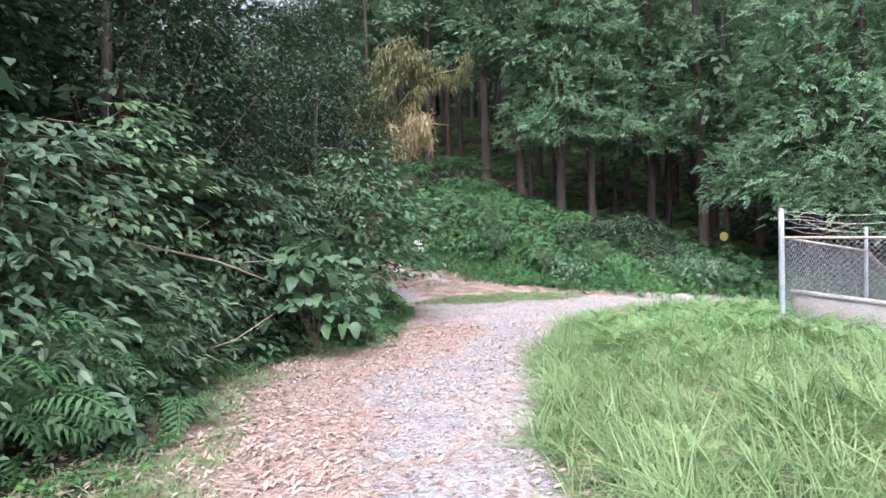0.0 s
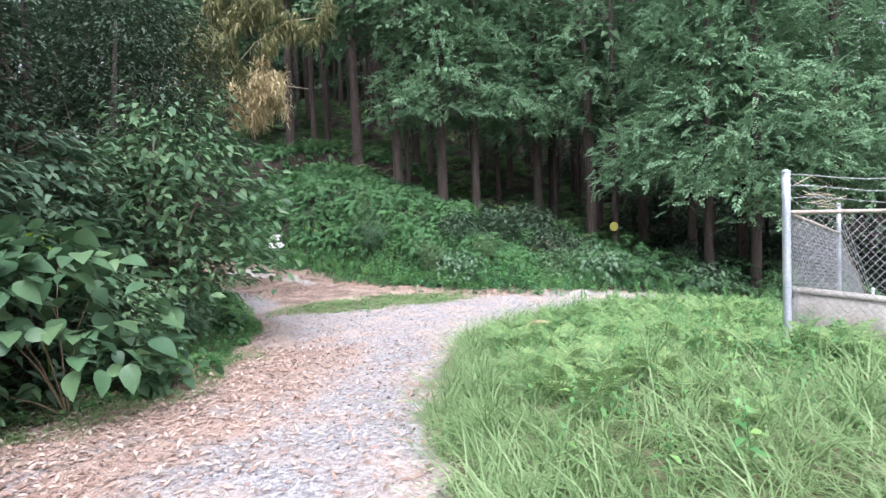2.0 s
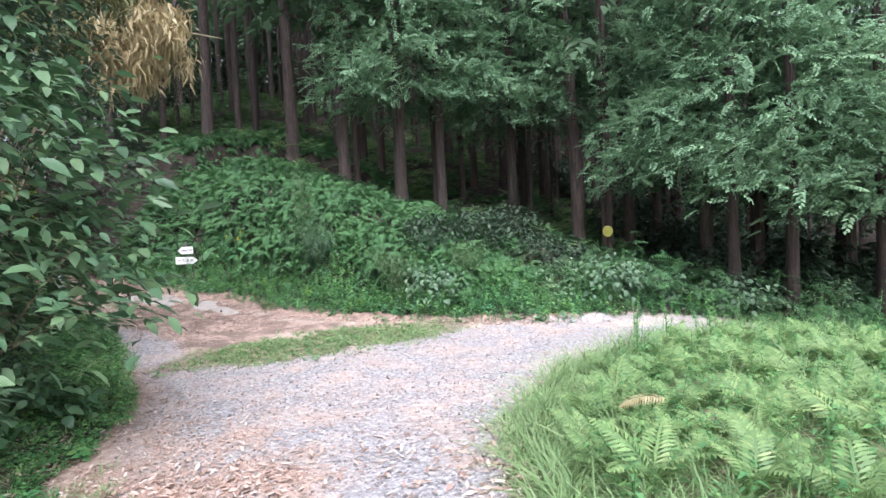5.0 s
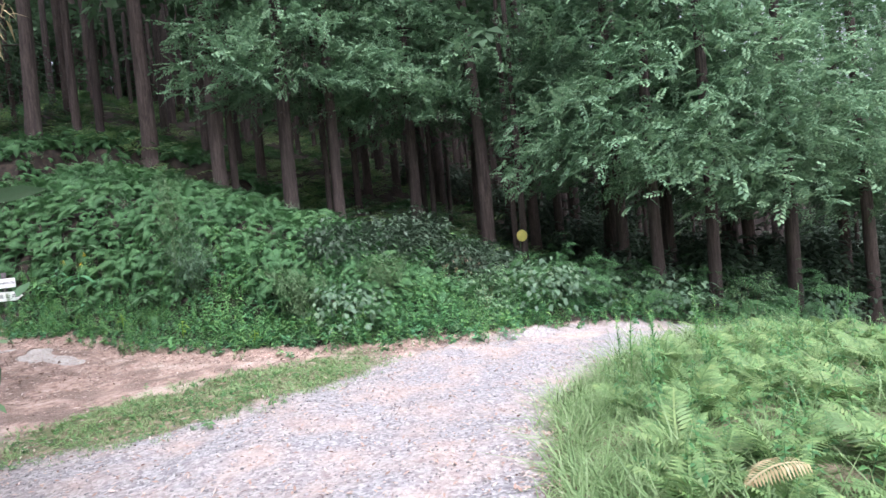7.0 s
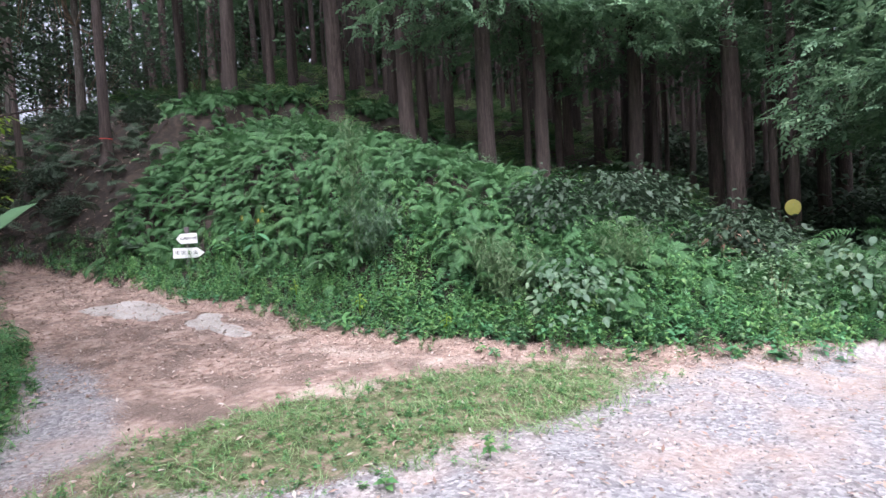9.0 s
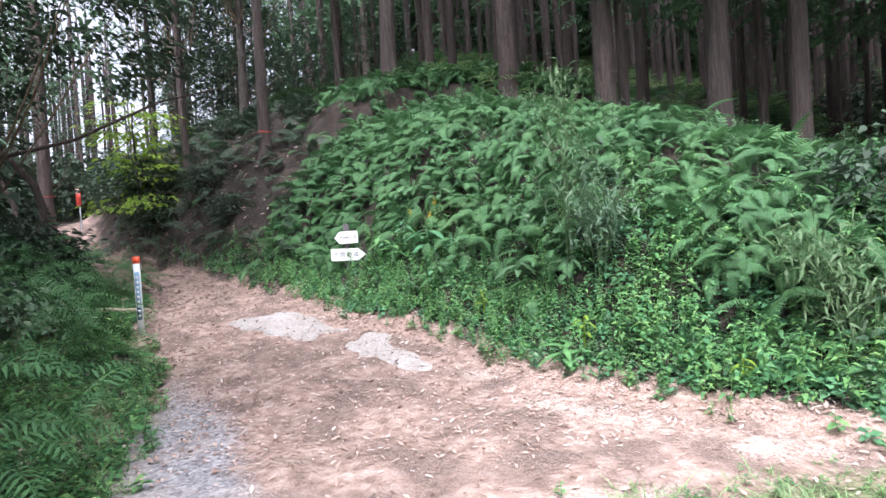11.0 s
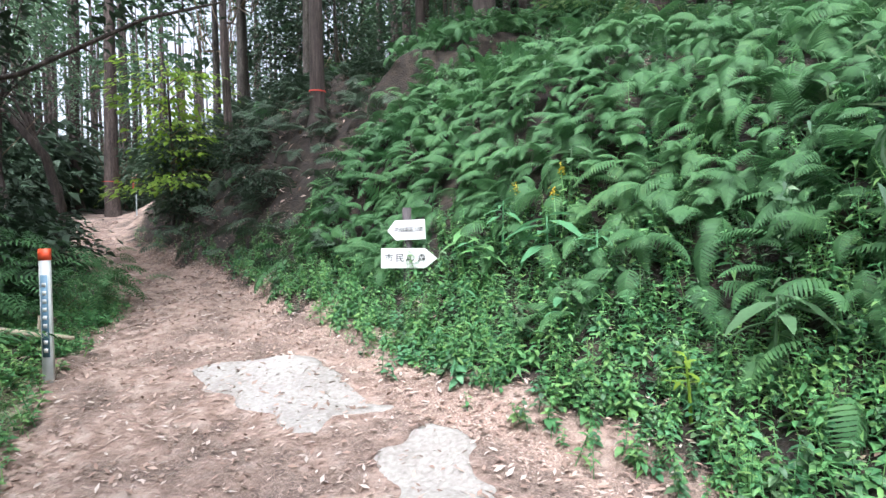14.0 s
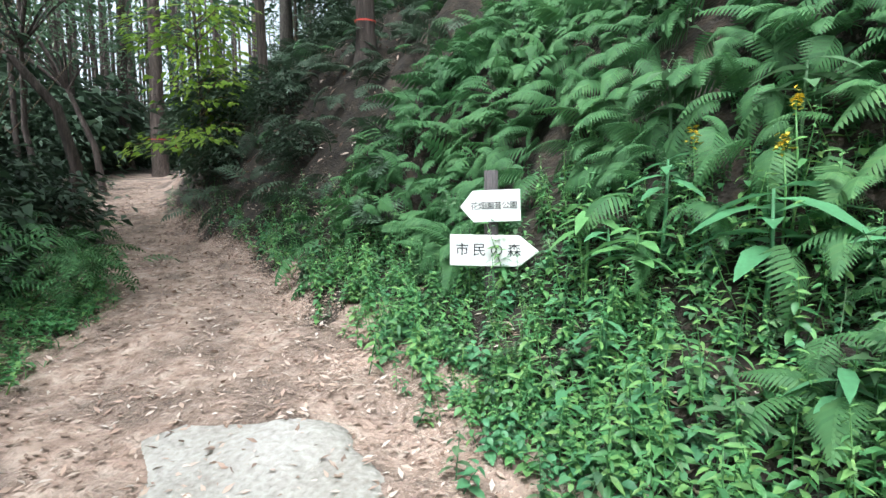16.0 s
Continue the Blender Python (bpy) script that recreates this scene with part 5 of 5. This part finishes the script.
for x, y, tall, n, s, label, mat in ((0.45, 22.9, 0.5, 13, 0.33, "ginger-like plant with long drooping pale-edged leaves", GINGER), (-0.13, 23.31, 0.42, 9, 0.17, "leafy plant with broad blue-green leaves", GINGER), (0.11, 23.32, 0.5, 10, 0.18, "leafy plant with broad blue-green leaves", GINGER), (-0.34, 22.82, 0.18, 7, 0.15, "low plant with broad leaves among the weeds", GINGER), (-0.02, 22.66, 0.22, 8, 0.16, "low plant with broad leaves among the weeds", GINGER), (0.53, 22.42, 0.24, 8, 0.18, "low plant with broad leaves among the weeds", GINGER), (-0.6, 23.15, 0.22, 8, 0.14, "low plant with broad leaves among the weeds", BROAD), (0.22, 22.45, 0.2, 7, 0.15, "low plant with broad leaves among the weeds", BROAD), (0.78, 22.6, 0.4, 9, 0.2, "leafy plant with broad blue-green leaves", GINGER), (-0.15, 22.95, 0.3, 8, 0.16, "leafy plant with broad blue-green leaves", GINGER), (0.0, 23.2, 0.42, 9, 0.24, "plant with pointed light green leaves beside the signpost", HERB),
                                     (0.7, 23.3, 0.42, 9, 0.28, "broad-leaved plant among the ferns", BROAD), (2.0, 21.0, 0.4, 8, 0.24, "plant with large pale leaves on the bank", BROAD), (1.7, 20.0, 0.22, 7, 0.26, "low rosette of pale leaves by the road", HERB),
                                     (-0.25, 23.5, 0.5, 8, 0.24, "plant with pointed light green leaves beside the signpost", HERB), (1.5, 21.5, 0.5, 8, 0.3, "broad-leaved plant among the ferns", BROAD), (2.9, 19.3, 0.3, 9, 0.13, "leafy plant with yellow-green tips", YELLOW_LEAF),
                                     (1.1, 21.5, 0.34, 9, 0.12, "leafy plant with yellow-green tips", YELLOW_LEAF), (1.95, 20.3, 0.38, 10, 0.13, "leafy plant with yellow-green tips", YELLOW_LEAF), (0.2, 23.7, 0.5, 7, 0.22, "broad-leaved plant among the ferns", BROAD),
                                     (-2.4, 9.9, 1.75, 7, 0.26, "shoot with bright young leaves above the thicket", YELLOW_LEAF)):
    whorl(x, y, tall, n, s, label, mat)


def flower(x, y, tall):
    ob = thing("yellow_flower", "yellow flower spike among the ferns", "flower", "yellow flowers", (x, y, float(height(x, y))))
    part("stem", tube([(0, 0, 0), (0.01, 0, tall * 0.6), (0, 0.01, tall)], [0.006, 0.005, 0.004], 5), HERB, ob)
    part("petals", spread(SMALL, rng.normal(0, 0.011, (26, 3)) * (1, 1, 2.2) + (0, 0, tall), turn(rng.uniform(0, 6.3, 26), rng.uniform(-0.3, 0.9, 26)), 0.028), PETAL, ob)


for x, y, tall in ((0.24, 23.25, 0.55), (0.61, 23.09, 0.55), (0.54, 23.0, 0.5)):
    flower(x, y, tall)


# ---- withered bamboo and fallen branches over the verge ----
def withered():
    ob = thing("withered_bamboo", "withered bamboo with hanging straw-coloured leaves", "bamboo", "", (0, 0, 0))
    base = np.array([-3.2, 17.9, float(height(-3.2, 17.9))])
    us = np.linspace(0, 1, 8)
    for tip, clumps, low, mat in (((0.95, 17.4, 6.35), 26, 0.42, STRAW), ((0.1, 17.3, 6.9), 24, 0.45, STRAW), ((-0.7, 17.5, 7.4), 24, 0.4, STRAW), ((0.05, 17.8, 4.95), 18, 0.72, DEAD), ((-0.25, 17.6, 5.1), 16, 0.74, DEAD)):
        tip = np.array(tip)
        line = base + (tip - base) * np.stack([us ** 1.5, us ** 1.5, 1.55 * us - 0.55 * us ** 3], -1)
        part("culm", tube(line, np.linspace(0.025, 0.006, 8), 6), PALE_STICK, ob, smooth=True)
        u = rng.uniform(low, 1.0, clumps)
        c = np.stack([np.interp(u, us, line[:, j]) for j in range(3)], -1) + rng.normal(0, 0.16, (clumps, 3))
        drop = 0.75 if mat is DEAD else 0.3
        c[:, 2] -= rng.uniform(0, 1, clumps) * drop
        c = np.repeat(c, 95, axis=0)
        m = len(c)
        c = c + rng.normal(0, 1, (m, 3)) * (0.11, 0.11, 0.13)
        part("leaves", spread(NEEDLE, c, turn(rng.uniform(0, 6.3, m), rng.normal(-0.7, 0.5, m), rng.normal(0, 0.4, m)), rng.uniform(0.13, 0.27, m)), mat, ob)
    part("cane", tube([(-1.3, 18.2, 4.95), (-0.3, 18.2, 4.9), (0.5, 18.2, 4.8)], [0.02, 0.016, 0.008], 6), PALE_STICK, ob, smooth=True)


withered()


def bare_branch(points, radius, label, mat=TWIG):
    ob = thing("fallen_branch", label, "branch", "", (0, 0, 0))
    part("stem", tube(points, np.linspace(radius, radius * 0.35, len(points)), 7), mat, ob, smooth=True)
    p = np.array(points, float)
    for i in range(1, len(p)):
        m = (p[i - 1] + p[i]) / 2
        part("twig", tube([m, m + rng.normal(0, 0.15, 3) + (0.05, 0, 0.12), m + rng.normal(0, 0.2, 3) + (0.15, -0.1, 0.28)], [radius * 0.4, radius * 0.25, radius * 0.1], 5), mat, ob, smooth=True)


bare_branch([(-4.4, 6.6, 1.75), (-3.7, 7.3, 1.4), (-3.1, 8.0, 1.15), (-2.5, 8.7, 0.75)], 0.028, "bare branch leaning across the thicket", PALE_STICK)
bare_branch([(-3.2, 7.2, 0.0), (-2.75, 7.6, 0.1), (-2.4, 8.2, 0.35)], 0.014, "thin dry stick at the road's edge", PALE_STICK)
bare_branch([(-6.35, 23.25, 2.3), (-4.95, 23.9, 2.75), (-3.7, 24.2, 3.35), (-2.9, 24.4, 3.55)], 0.035, "thin dark bough reaching over the trail", BARK)
bare_branch([(-5.2, 23.3, 0.18), (-4.2, 22.9, 0.16), (-3.35, 22.65, 0.14)], 0.045, "pale fallen pole lying beside the marker stake", PALE_STICK)


def curved_tree(points, radius, label):
    ob = thing("crooked_tree", label, "tree")
    p = np.array(points, float)
    part("trunk", tube(p, np.linspace(radius, radius * 0.3, len(p)), 9), BARK, ob, smooth=True)
    c = p[-1] + rng.normal(0, 0.7, (40, 3)) * (1.3, 1.3, 0.7)
    part("branchwork", join([tube([p[-2], (p[-2] + q) / 2 + (0, 0, 0.1), q], [radius * 0.35, radius * 0.2, 0.006], 5) for q in c[:12]]), BARK, ob, smooth=True)
    part("crown", foliage(c, 16, LANCE, 0.15, 0.25), BUSH, ob)


def g(x, y, z):
    return (x, y, float(height(x, y)) + z)


curved_tree([g(-8.3, 28.0, -0.1), g(-8.2, 28.1, 1.0), g(-8.4, 28.0, 2.0), g(-8.9, 27.7, 2.7), g(-9.6, 27.4, 2.8), g(-10.1, 27.2, 2.2)][::1], 0.11, "crooked dark tree arching beside the trail")
curved_tree([g(-12.0, 32.6, -0.1), g(-12.1, 32.5, 1.2), g(-12.6, 32.3, 2.6), g(-13.2, 32.0, 4.0)], 0.1, "crooked dark tree arching beside the trail")
curved_tree([g(-11.2, 30.2, -0.1), g(-11.6, 30.2, 1.6), g(-11.3, 30.0, 3.2), g(-10.6, 29.6, 4.6)], 0.08, "crooked dark tree arching beside the trail")


# a withered frond in the meadow
ob = thing("withered_frond", "single withered yellow fern frond in the meadow", "fern", "", g(3.75, 10.9, 0.3), 70)
part("blade", frond(20, 0.45, 0.14, 0.4), DEAD, ob)

# ---- concrete patches in the trail ----
def slab(outline, label):
    """A thin worn patch of concrete that follows the ground, its edge broken."""
    step = 0.03
    ox, oy = np.array(outline).T
    xs, ys = np.arange(ox.min() - 0.1, ox.max() + 0.1, step), np.arange(oy.min() - 0.1, oy.max() + 0.1, step)
    gx, gy = np.meshgrid(xs, ys)
    edge, odd = np.full(gx.shape, 1e9), np.zeros(gx.shape, bool)
    n = len(outline)
    for i in range(n):
        (ax, ay), (bx, by) = outline[i], outline[(i + 1) % n]
        dx, dy = bx - ax, by - ay
        u = np.clip(((gx - ax) * dx + (gy - ay) * dy) / (dx * dx + dy * dy), 0, 1)
        edge = np.minimum(edge, np.hypot(gx - ax - u * dx, gy - ay - u * dy))
        if dy:
            odd ^= ((ay > gy) != (by > gy)) & (gx < ax + dx * (gy - ay) / dy)
    inner = np.where(odd, edge, -edge)
    inner = inner + 0.05 * np.sin(gx * 9 + 2 * np.sin(gy * 7)) * np.sin(gy * 11 + gx * 3)
    z = height(gx, gy) - 0.03 + 0.046 * np.clip(inner / 0.06, 0, 1)
    i = np.arange(gx.size).reshape(gx.shape)
    q = np.stack([i[:-1, :-1], i[:-1, 1:], i[1:, 1:], i[1:, :-1]], -1)
    keep = (inner[:-1, :-1] > -0.02) & (inner[1:, 1:] > -0.02) & (inner[:-1, 1:] > -0.02) & (inner[1:, :-1] > -0.02)
    q = q[keep]
    used = np.unique(q)
    remap = np.zeros(gx.size, int)
    remap[used] = np.arange(len(used))
    v = np.stack([gx.ravel(), gy.ravel(), z.ravel()], -1)[used]
    ob = new("concrete_slab", fast_mesh("concrete_slab", v, remap[q], CONCRETE, True))
    tagged(ob, label, "slab", "concrete patches")


slab([(-2.36, 22.6), (-2.2, 22.83), (-1.9, 22.8), (-1.5, 22.92), (-1.3, 22.78), (-1.02, 22.47), (-0.55, 21.98), (-0.72, 21.84), (-0.9, 21.84), (-0.9, 21.62), (-1.1, 21.56), (-1.3, 21.8), (-1.6, 21.98), (-2.04, 22.22)], "worn whitish concrete patch sunk in the trail")
slab([(-0.62, 21.42), (-0.3, 21.72), (-0.06, 21.74), (0.02, 21.4), (0.17, 21.08), (0.5, 20.58), (0.45, 20.38), (0.2, 20.46), (-0.02, 20.74), (-0.35, 21.05)], "worn whitish concrete patch sunk in the trail")


# ---- the signpost ----
def lettering(text, size, parent, x, z, y):
    cu = bpy.data.curves.new("character", "FONT")
    cu.body, cu.size, cu.align_x, cu.align_y, cu.extrude = text, size, "CENTER", "CENTER", 0.0008
    tmp = new("character", cu)
    bpy.context.view_layer.update()
    me = bpy.data.meshes.new_from_object(tmp.evaluated_get(bpy.context.evaluated_depsgraph_get()))
    bpy.data.objects.remove(tmp)
    me.name = "character"
    me.materials.clear()
    me.materials.append(INK)
    ob = new("character", me)
    ob.parent = parent
    ob.matrix_basis = pose(x, y, z, 90, 0, 0)
    return tagged(ob, "black painted character")


def arrow_board(name, parent, length, tall, z, tip, tilt, text, size, step, shift):
    """A flat arrow-ended board; tip is +1 for a point at +x, -1 at -x."""
    h, l, t = tall / 2, length / 2, 0.012
    k = 0.22 * length
    out = [(-l, -h), (l - k, -h), (l, 0), (l - k, h), (-l, h)]
    if tip < 0:
        out = [(-a, b) for a, b in out][::-1]
    bm = bmesh.new()
    front = [bm.verts.new((a, -t / 2, b)) for a, b in out]
    back = [bm.verts.new((a, t / 2, b)) for a, b in out]
    bm.faces.new(front)
    bm.faces.new(back[::-1])
    for i in range(len(out)):
        j = (i + 1) % len(out)
        bm.faces.new((front[j], front[i], back[i], back[j]))
    bmesh.ops.recalc_face_normals(bm, faces=bm.faces)
    bmesh.ops.bevel(bm, geom=bm.edges[:], offset=0.003, segments=1, affect="EDGES")
    me = bpy.data.meshes.new(name)
    bm.to_mesh(me)
    bm.free()
    me.materials.append(WHITE)
    ob = new(name, me)
    ob.parent = parent
    ob.matrix_basis = pose(shift, -0.06, z, 0, tilt, 0)
    tagged(ob, "white arrow-shaped board with black characters")
    for i, sign_mark in enumerate(text):
        lettering(sign_mark, size, ob, -0.04 * tip * length / 0.6 + (i - (len(text) - 1) / 2) * step, 0.0, -t / 2 - 0.002)
    return ob


SIGN_X, SIGN_Y = -0.8, 23.85
sign_z = float(height(SIGN_X, SIGN_Y))
sign = thing("signpost", "grey wooden signpost with two white arrow boards", "signpost", "", (SIGN_X, SIGN_Y, sign_z), 3)
part("post", join([tube([(0, 0, -0.2), (0, 0, 0.5), (0.004, 0, 1.17 - sign_z)], [0.045, 0.044, 0.043], 12)]), POST_WOOD, sign, smooth=True)
arrow_board("board", sign, 0.365, 0.19, 0.955 - sign_z, -1, -1, "花畑園芸公園", 0.05, 0.047, 0.0)
arrow_board("board", sign, 0.54, 0.19, 0.685 - sign_z, 1, 1.5, "市民の森", 0.085, 0.105, 0.02)


# ---- the marker stake ----
def stake(x, y, base, top):
    ob = thing("marker_stake", "slim grey marker stake with an orange top and blue label", "stake", "", (x, y, base), 8)
    h = top - base
    part("shaft", box(0, 0, h / 2 - 0.2, 0.075, 0.035, h + 0.4 - 0.08), STAKE, ob)
    part("cap", join([box(0, 0, h - 0.035, 0.079, 0.039, 0.09)]), ORANGE, ob, "bright orange cap")
    label = part("label_panel", box(0, -0.019, h * 0.5, 0.055, 0.005, h * 0.62), BLUE, ob, "dark blue printed strip")
    for i in range(9):
        part("character_bar", box(0, -0.0225, h * (0.24 + 0.062 * i), 0.032, 0.003, h * 0.032), STAKE, label)


stake(-3.35, 22.4, float(height(-3.35, 22.4)), 0.86)


# ---- the chain-link fence ----
def along(a, b, u):
    return np.array(a) * (1 - u) + np.array(b) * u


def fence():
    ob = thing("fence", "galvanised chain-link fence topped with barbed wire", "fence", "", (0, 0, 0))
    corner, right, far = np.array([4.62, 7.55]), np.array([8.3, 6.12]), np.array([6.95, 9.1])
    far2 = far + (far - corner) * 1.2

    def post(at, low, rail, top, radius=0.03):
        o = part("post", tube([(*at, low), (*at, rail), (*at, top)], radius, 10), STEEL, ob, smooth=True)
        part("post_cap", tube([(*at, top), (*at, top + 0.015), (*at, top + 0.03)], [radius * 1.15, radius * 1.1, radius * 0.4], 10), STEEL, o)

    post(corner, 0.0, 1.235, 1.6, 0.036)
    for begin, end, z0, z1, posts in ((corner, right, 1.235, 1.14, (0.5, 1.0)), (corner, far, 1.235, 0.924, (1.0,)), (far, far2, 0.924, -0.55, (1.0,))):
        for u in posts:
            at, z = along(begin, end, u), z0 + (z1 - z0) * u
            post(at, z - 1.25, z, z + 0.36, 0.026)
        a, b = (*begin, z0), (*end, z1)
        part("rail", tube([a, along(a, b, 0.5), b], 0.019, 8), RUST, ob, "weathered top rail", True)
        length = float(np.hypot(*(end - begin)))
        pieces = []
        pitch, tall = 0.075, 0.94
        steps = int(tall / pitch)
        for i in range(-steps, int(length / pitch)):
            for s in (1, -1):
                us, zs = [], []
                for k in range(steps + 1):
                    x = (i + k) * pitch if s > 0 else (i + steps - k) * pitch
                    if 0 <= x <= length:
                        us.append(x / length)
                        zs.append(k / steps * tall)
                if len(us) > 1:
                    ends = [np.array([*along(begin, end, u), z0 + (z1 - z0) * u - tall + z - 0.005]) for u, z in ((us[0], zs[0]), (us[-1], zs[-1]))]
                    pieces.append(tube(ends, 0.0024, 3))
        part("wire_mesh", join(pieces), WIRE, ob, "diamond wire mesh")
        for j, h in enumerate((0.13, 0.235, 0.34)):
            n = 24
            line = [np.array([*along(begin, end, u), z0 + (z1 - z0) * u + h + 0.012 * math.sin(u * 19 + j) - 0.05 * math.sin(u * math.pi * 2) ** 2 * (end is right)]) for u in np.linspace(0, 1, n)]
            w = part("barbed_wire", tube(line, 0.004, 4), WIRE, ob, "sagging barbed wire")
            barbs = []
            for u in np.linspace(0.01, 0.99, int(length / 0.11)):
                c = np.array([np.interp(u, np.linspace(0, 1, n), [p[m] for p in line]) for m in range(3)])
                d = rng.normal(0, 1, 3)
                d *= 0.018 / np.linalg.norm(d)
                barbs.append(tube([c - d, c + d], 0.0025, 3))
            tagged(part("barbs", join(barbs), WIRE, w), kind="stuff")
    # loose wires and a dry vine by the corner
    vine = []
    for i in range(9):
        s = np.array([*along(corner, far2, rng.uniform(0.02, 0.35)), rng.uniform(1.25, 1.55)])
        vine.append(tube([s, s + (rng.uniform(0.1, 0.3), rng.uniform(-0.1, 0.1), rng.uniform(-0.15, 0.1)), s + (rng.uniform(0.3, 0.6), rng.uniform(-0.1, 0.2), rng.uniform(-0.3, 0))], [0.004, 0.004, 0.002], 4))
    dry = tagged(new("dry_vine", fast_mesh("dry_vine", *join(vine), PALE_STICK)), "dry vine stems tangled in the barbed wire", "vine")
    d = (right - corner) / np.linalg.norm(right - corner)
    n = np.array([-d[1], d[0]])
    c = corner + n * 0.45 + d * 2.2
    curb = thing("concrete_curb", "low weathered concrete wall behind the fence", "wall", "", (c[0], c[1], -0.04))
    curb.matrix_basis = pose(c[0], c[1], -0.04, 0, 8, math.degrees(math.atan2(d[1], d[0])))
    part("wall", box(0, 0, -0.1, 4.0, 0.16, 0.6), CONCRETE, curb)
    part("coping", box(0, 0, 0.225, 4.1, 0.2, 0.05), CONCRETE, curb)


fence()

# ---- small marks on the trees ----
tag = thing("tree_tag", "round pale yellow tag nailed to a trunk", "tag", "", (11.02, 21.62, 0.86), -40)
disc = []
for r, dz in ((0.15, 0.0), (0.15, -0.008), (0.135, -0.012)):
    disc.append((r, dz))
an = np.linspace(0, 2 * math.pi, 20, endpoint=False)
v = np.concatenate([np.stack([r * np.cos(an), np.full(20, d), r * np.sin(an) * 1.12], -1) for r, d in disc] + [np.array([[0, -0.012, 0]])])
q = [(k * 20 + i, k * 20 + (i + 1) % 20, (k + 1) * 20 + (i + 1) % 20, (k + 1) * 20 + i) for k in range(2) for i in range(20)] + [(40 + i, 41 + i, 40 + (i + 2) % 20, 60) for i in range(0, 19, 2)]
part("plate", (v, np.array(q)), YELLOW, tag)
part("nail", tube([(0, -0.01, 0.05), (0, -0.02, 0.05)], 0.008, 6), STEEL, tag)


def ribbon(x, y, z, radius, label):
    an = np.linspace(0, 2 * math.pi, 17)
    ring = np.stack([radius * np.cos(an), radius * np.sin(an)], -1)
    v = np.concatenate([np.c_[ring, np.full(17, h)] for h in (-0.011, 0.011)])
    ob = new("ribbon", fast_mesh("ribbon", v, [(i, i + 1, 18 + i, 17 + i) for i in range(16)], RED))
    ob.matrix_basis = pose(x, y, z, 4, 3, 0)
    tagged(ob, label, "ribbon")


ribbon(-3.15, 28.1, float(height(-3.15, 28.1)) + 0.5, 0.15, "thin red ribbon tied round a trunk")
ribbon(-14.9, 38.2, float(height(-14.9, 38.2)) + 1.35, 0.33, "red paint band round a trunk")
board = thing("warning_sign", "small red and white warning sign beside the climbing trail", "sign", "", (-11.8, 35.2, float(height(-11.8, 35.2))), -25)
part("panel", box(0, 0, 1.3, 0.26, 0.012, 0.6), RED, board, "red sign panel")
part("header", box(0, -0.009, 1.5, 0.22, 0.006, 0.16), WHITE, board, "white strip at the top")
part("post", tube([(0, 0.03, -0.2), (0, 0.03, 0.6), (0, 0.03, 1.5)], 0.022, 6), STEEL, board)

# a bank of withered twigs under the trees
ob = thing("withered_shrub", "withered red-brown shrub under the trees", "shrub", "", (7.3, 19.4, float(height(7.3, 19.4))))
c = dome(30, 0.45, 0.4, 0.8)
part("branchwork", boughs(c, 24, 0.01), BARK, ob)
part("leaves", foliage(c, 9, NEEDLE, 0.12), RUSTY_LEAF, ob)
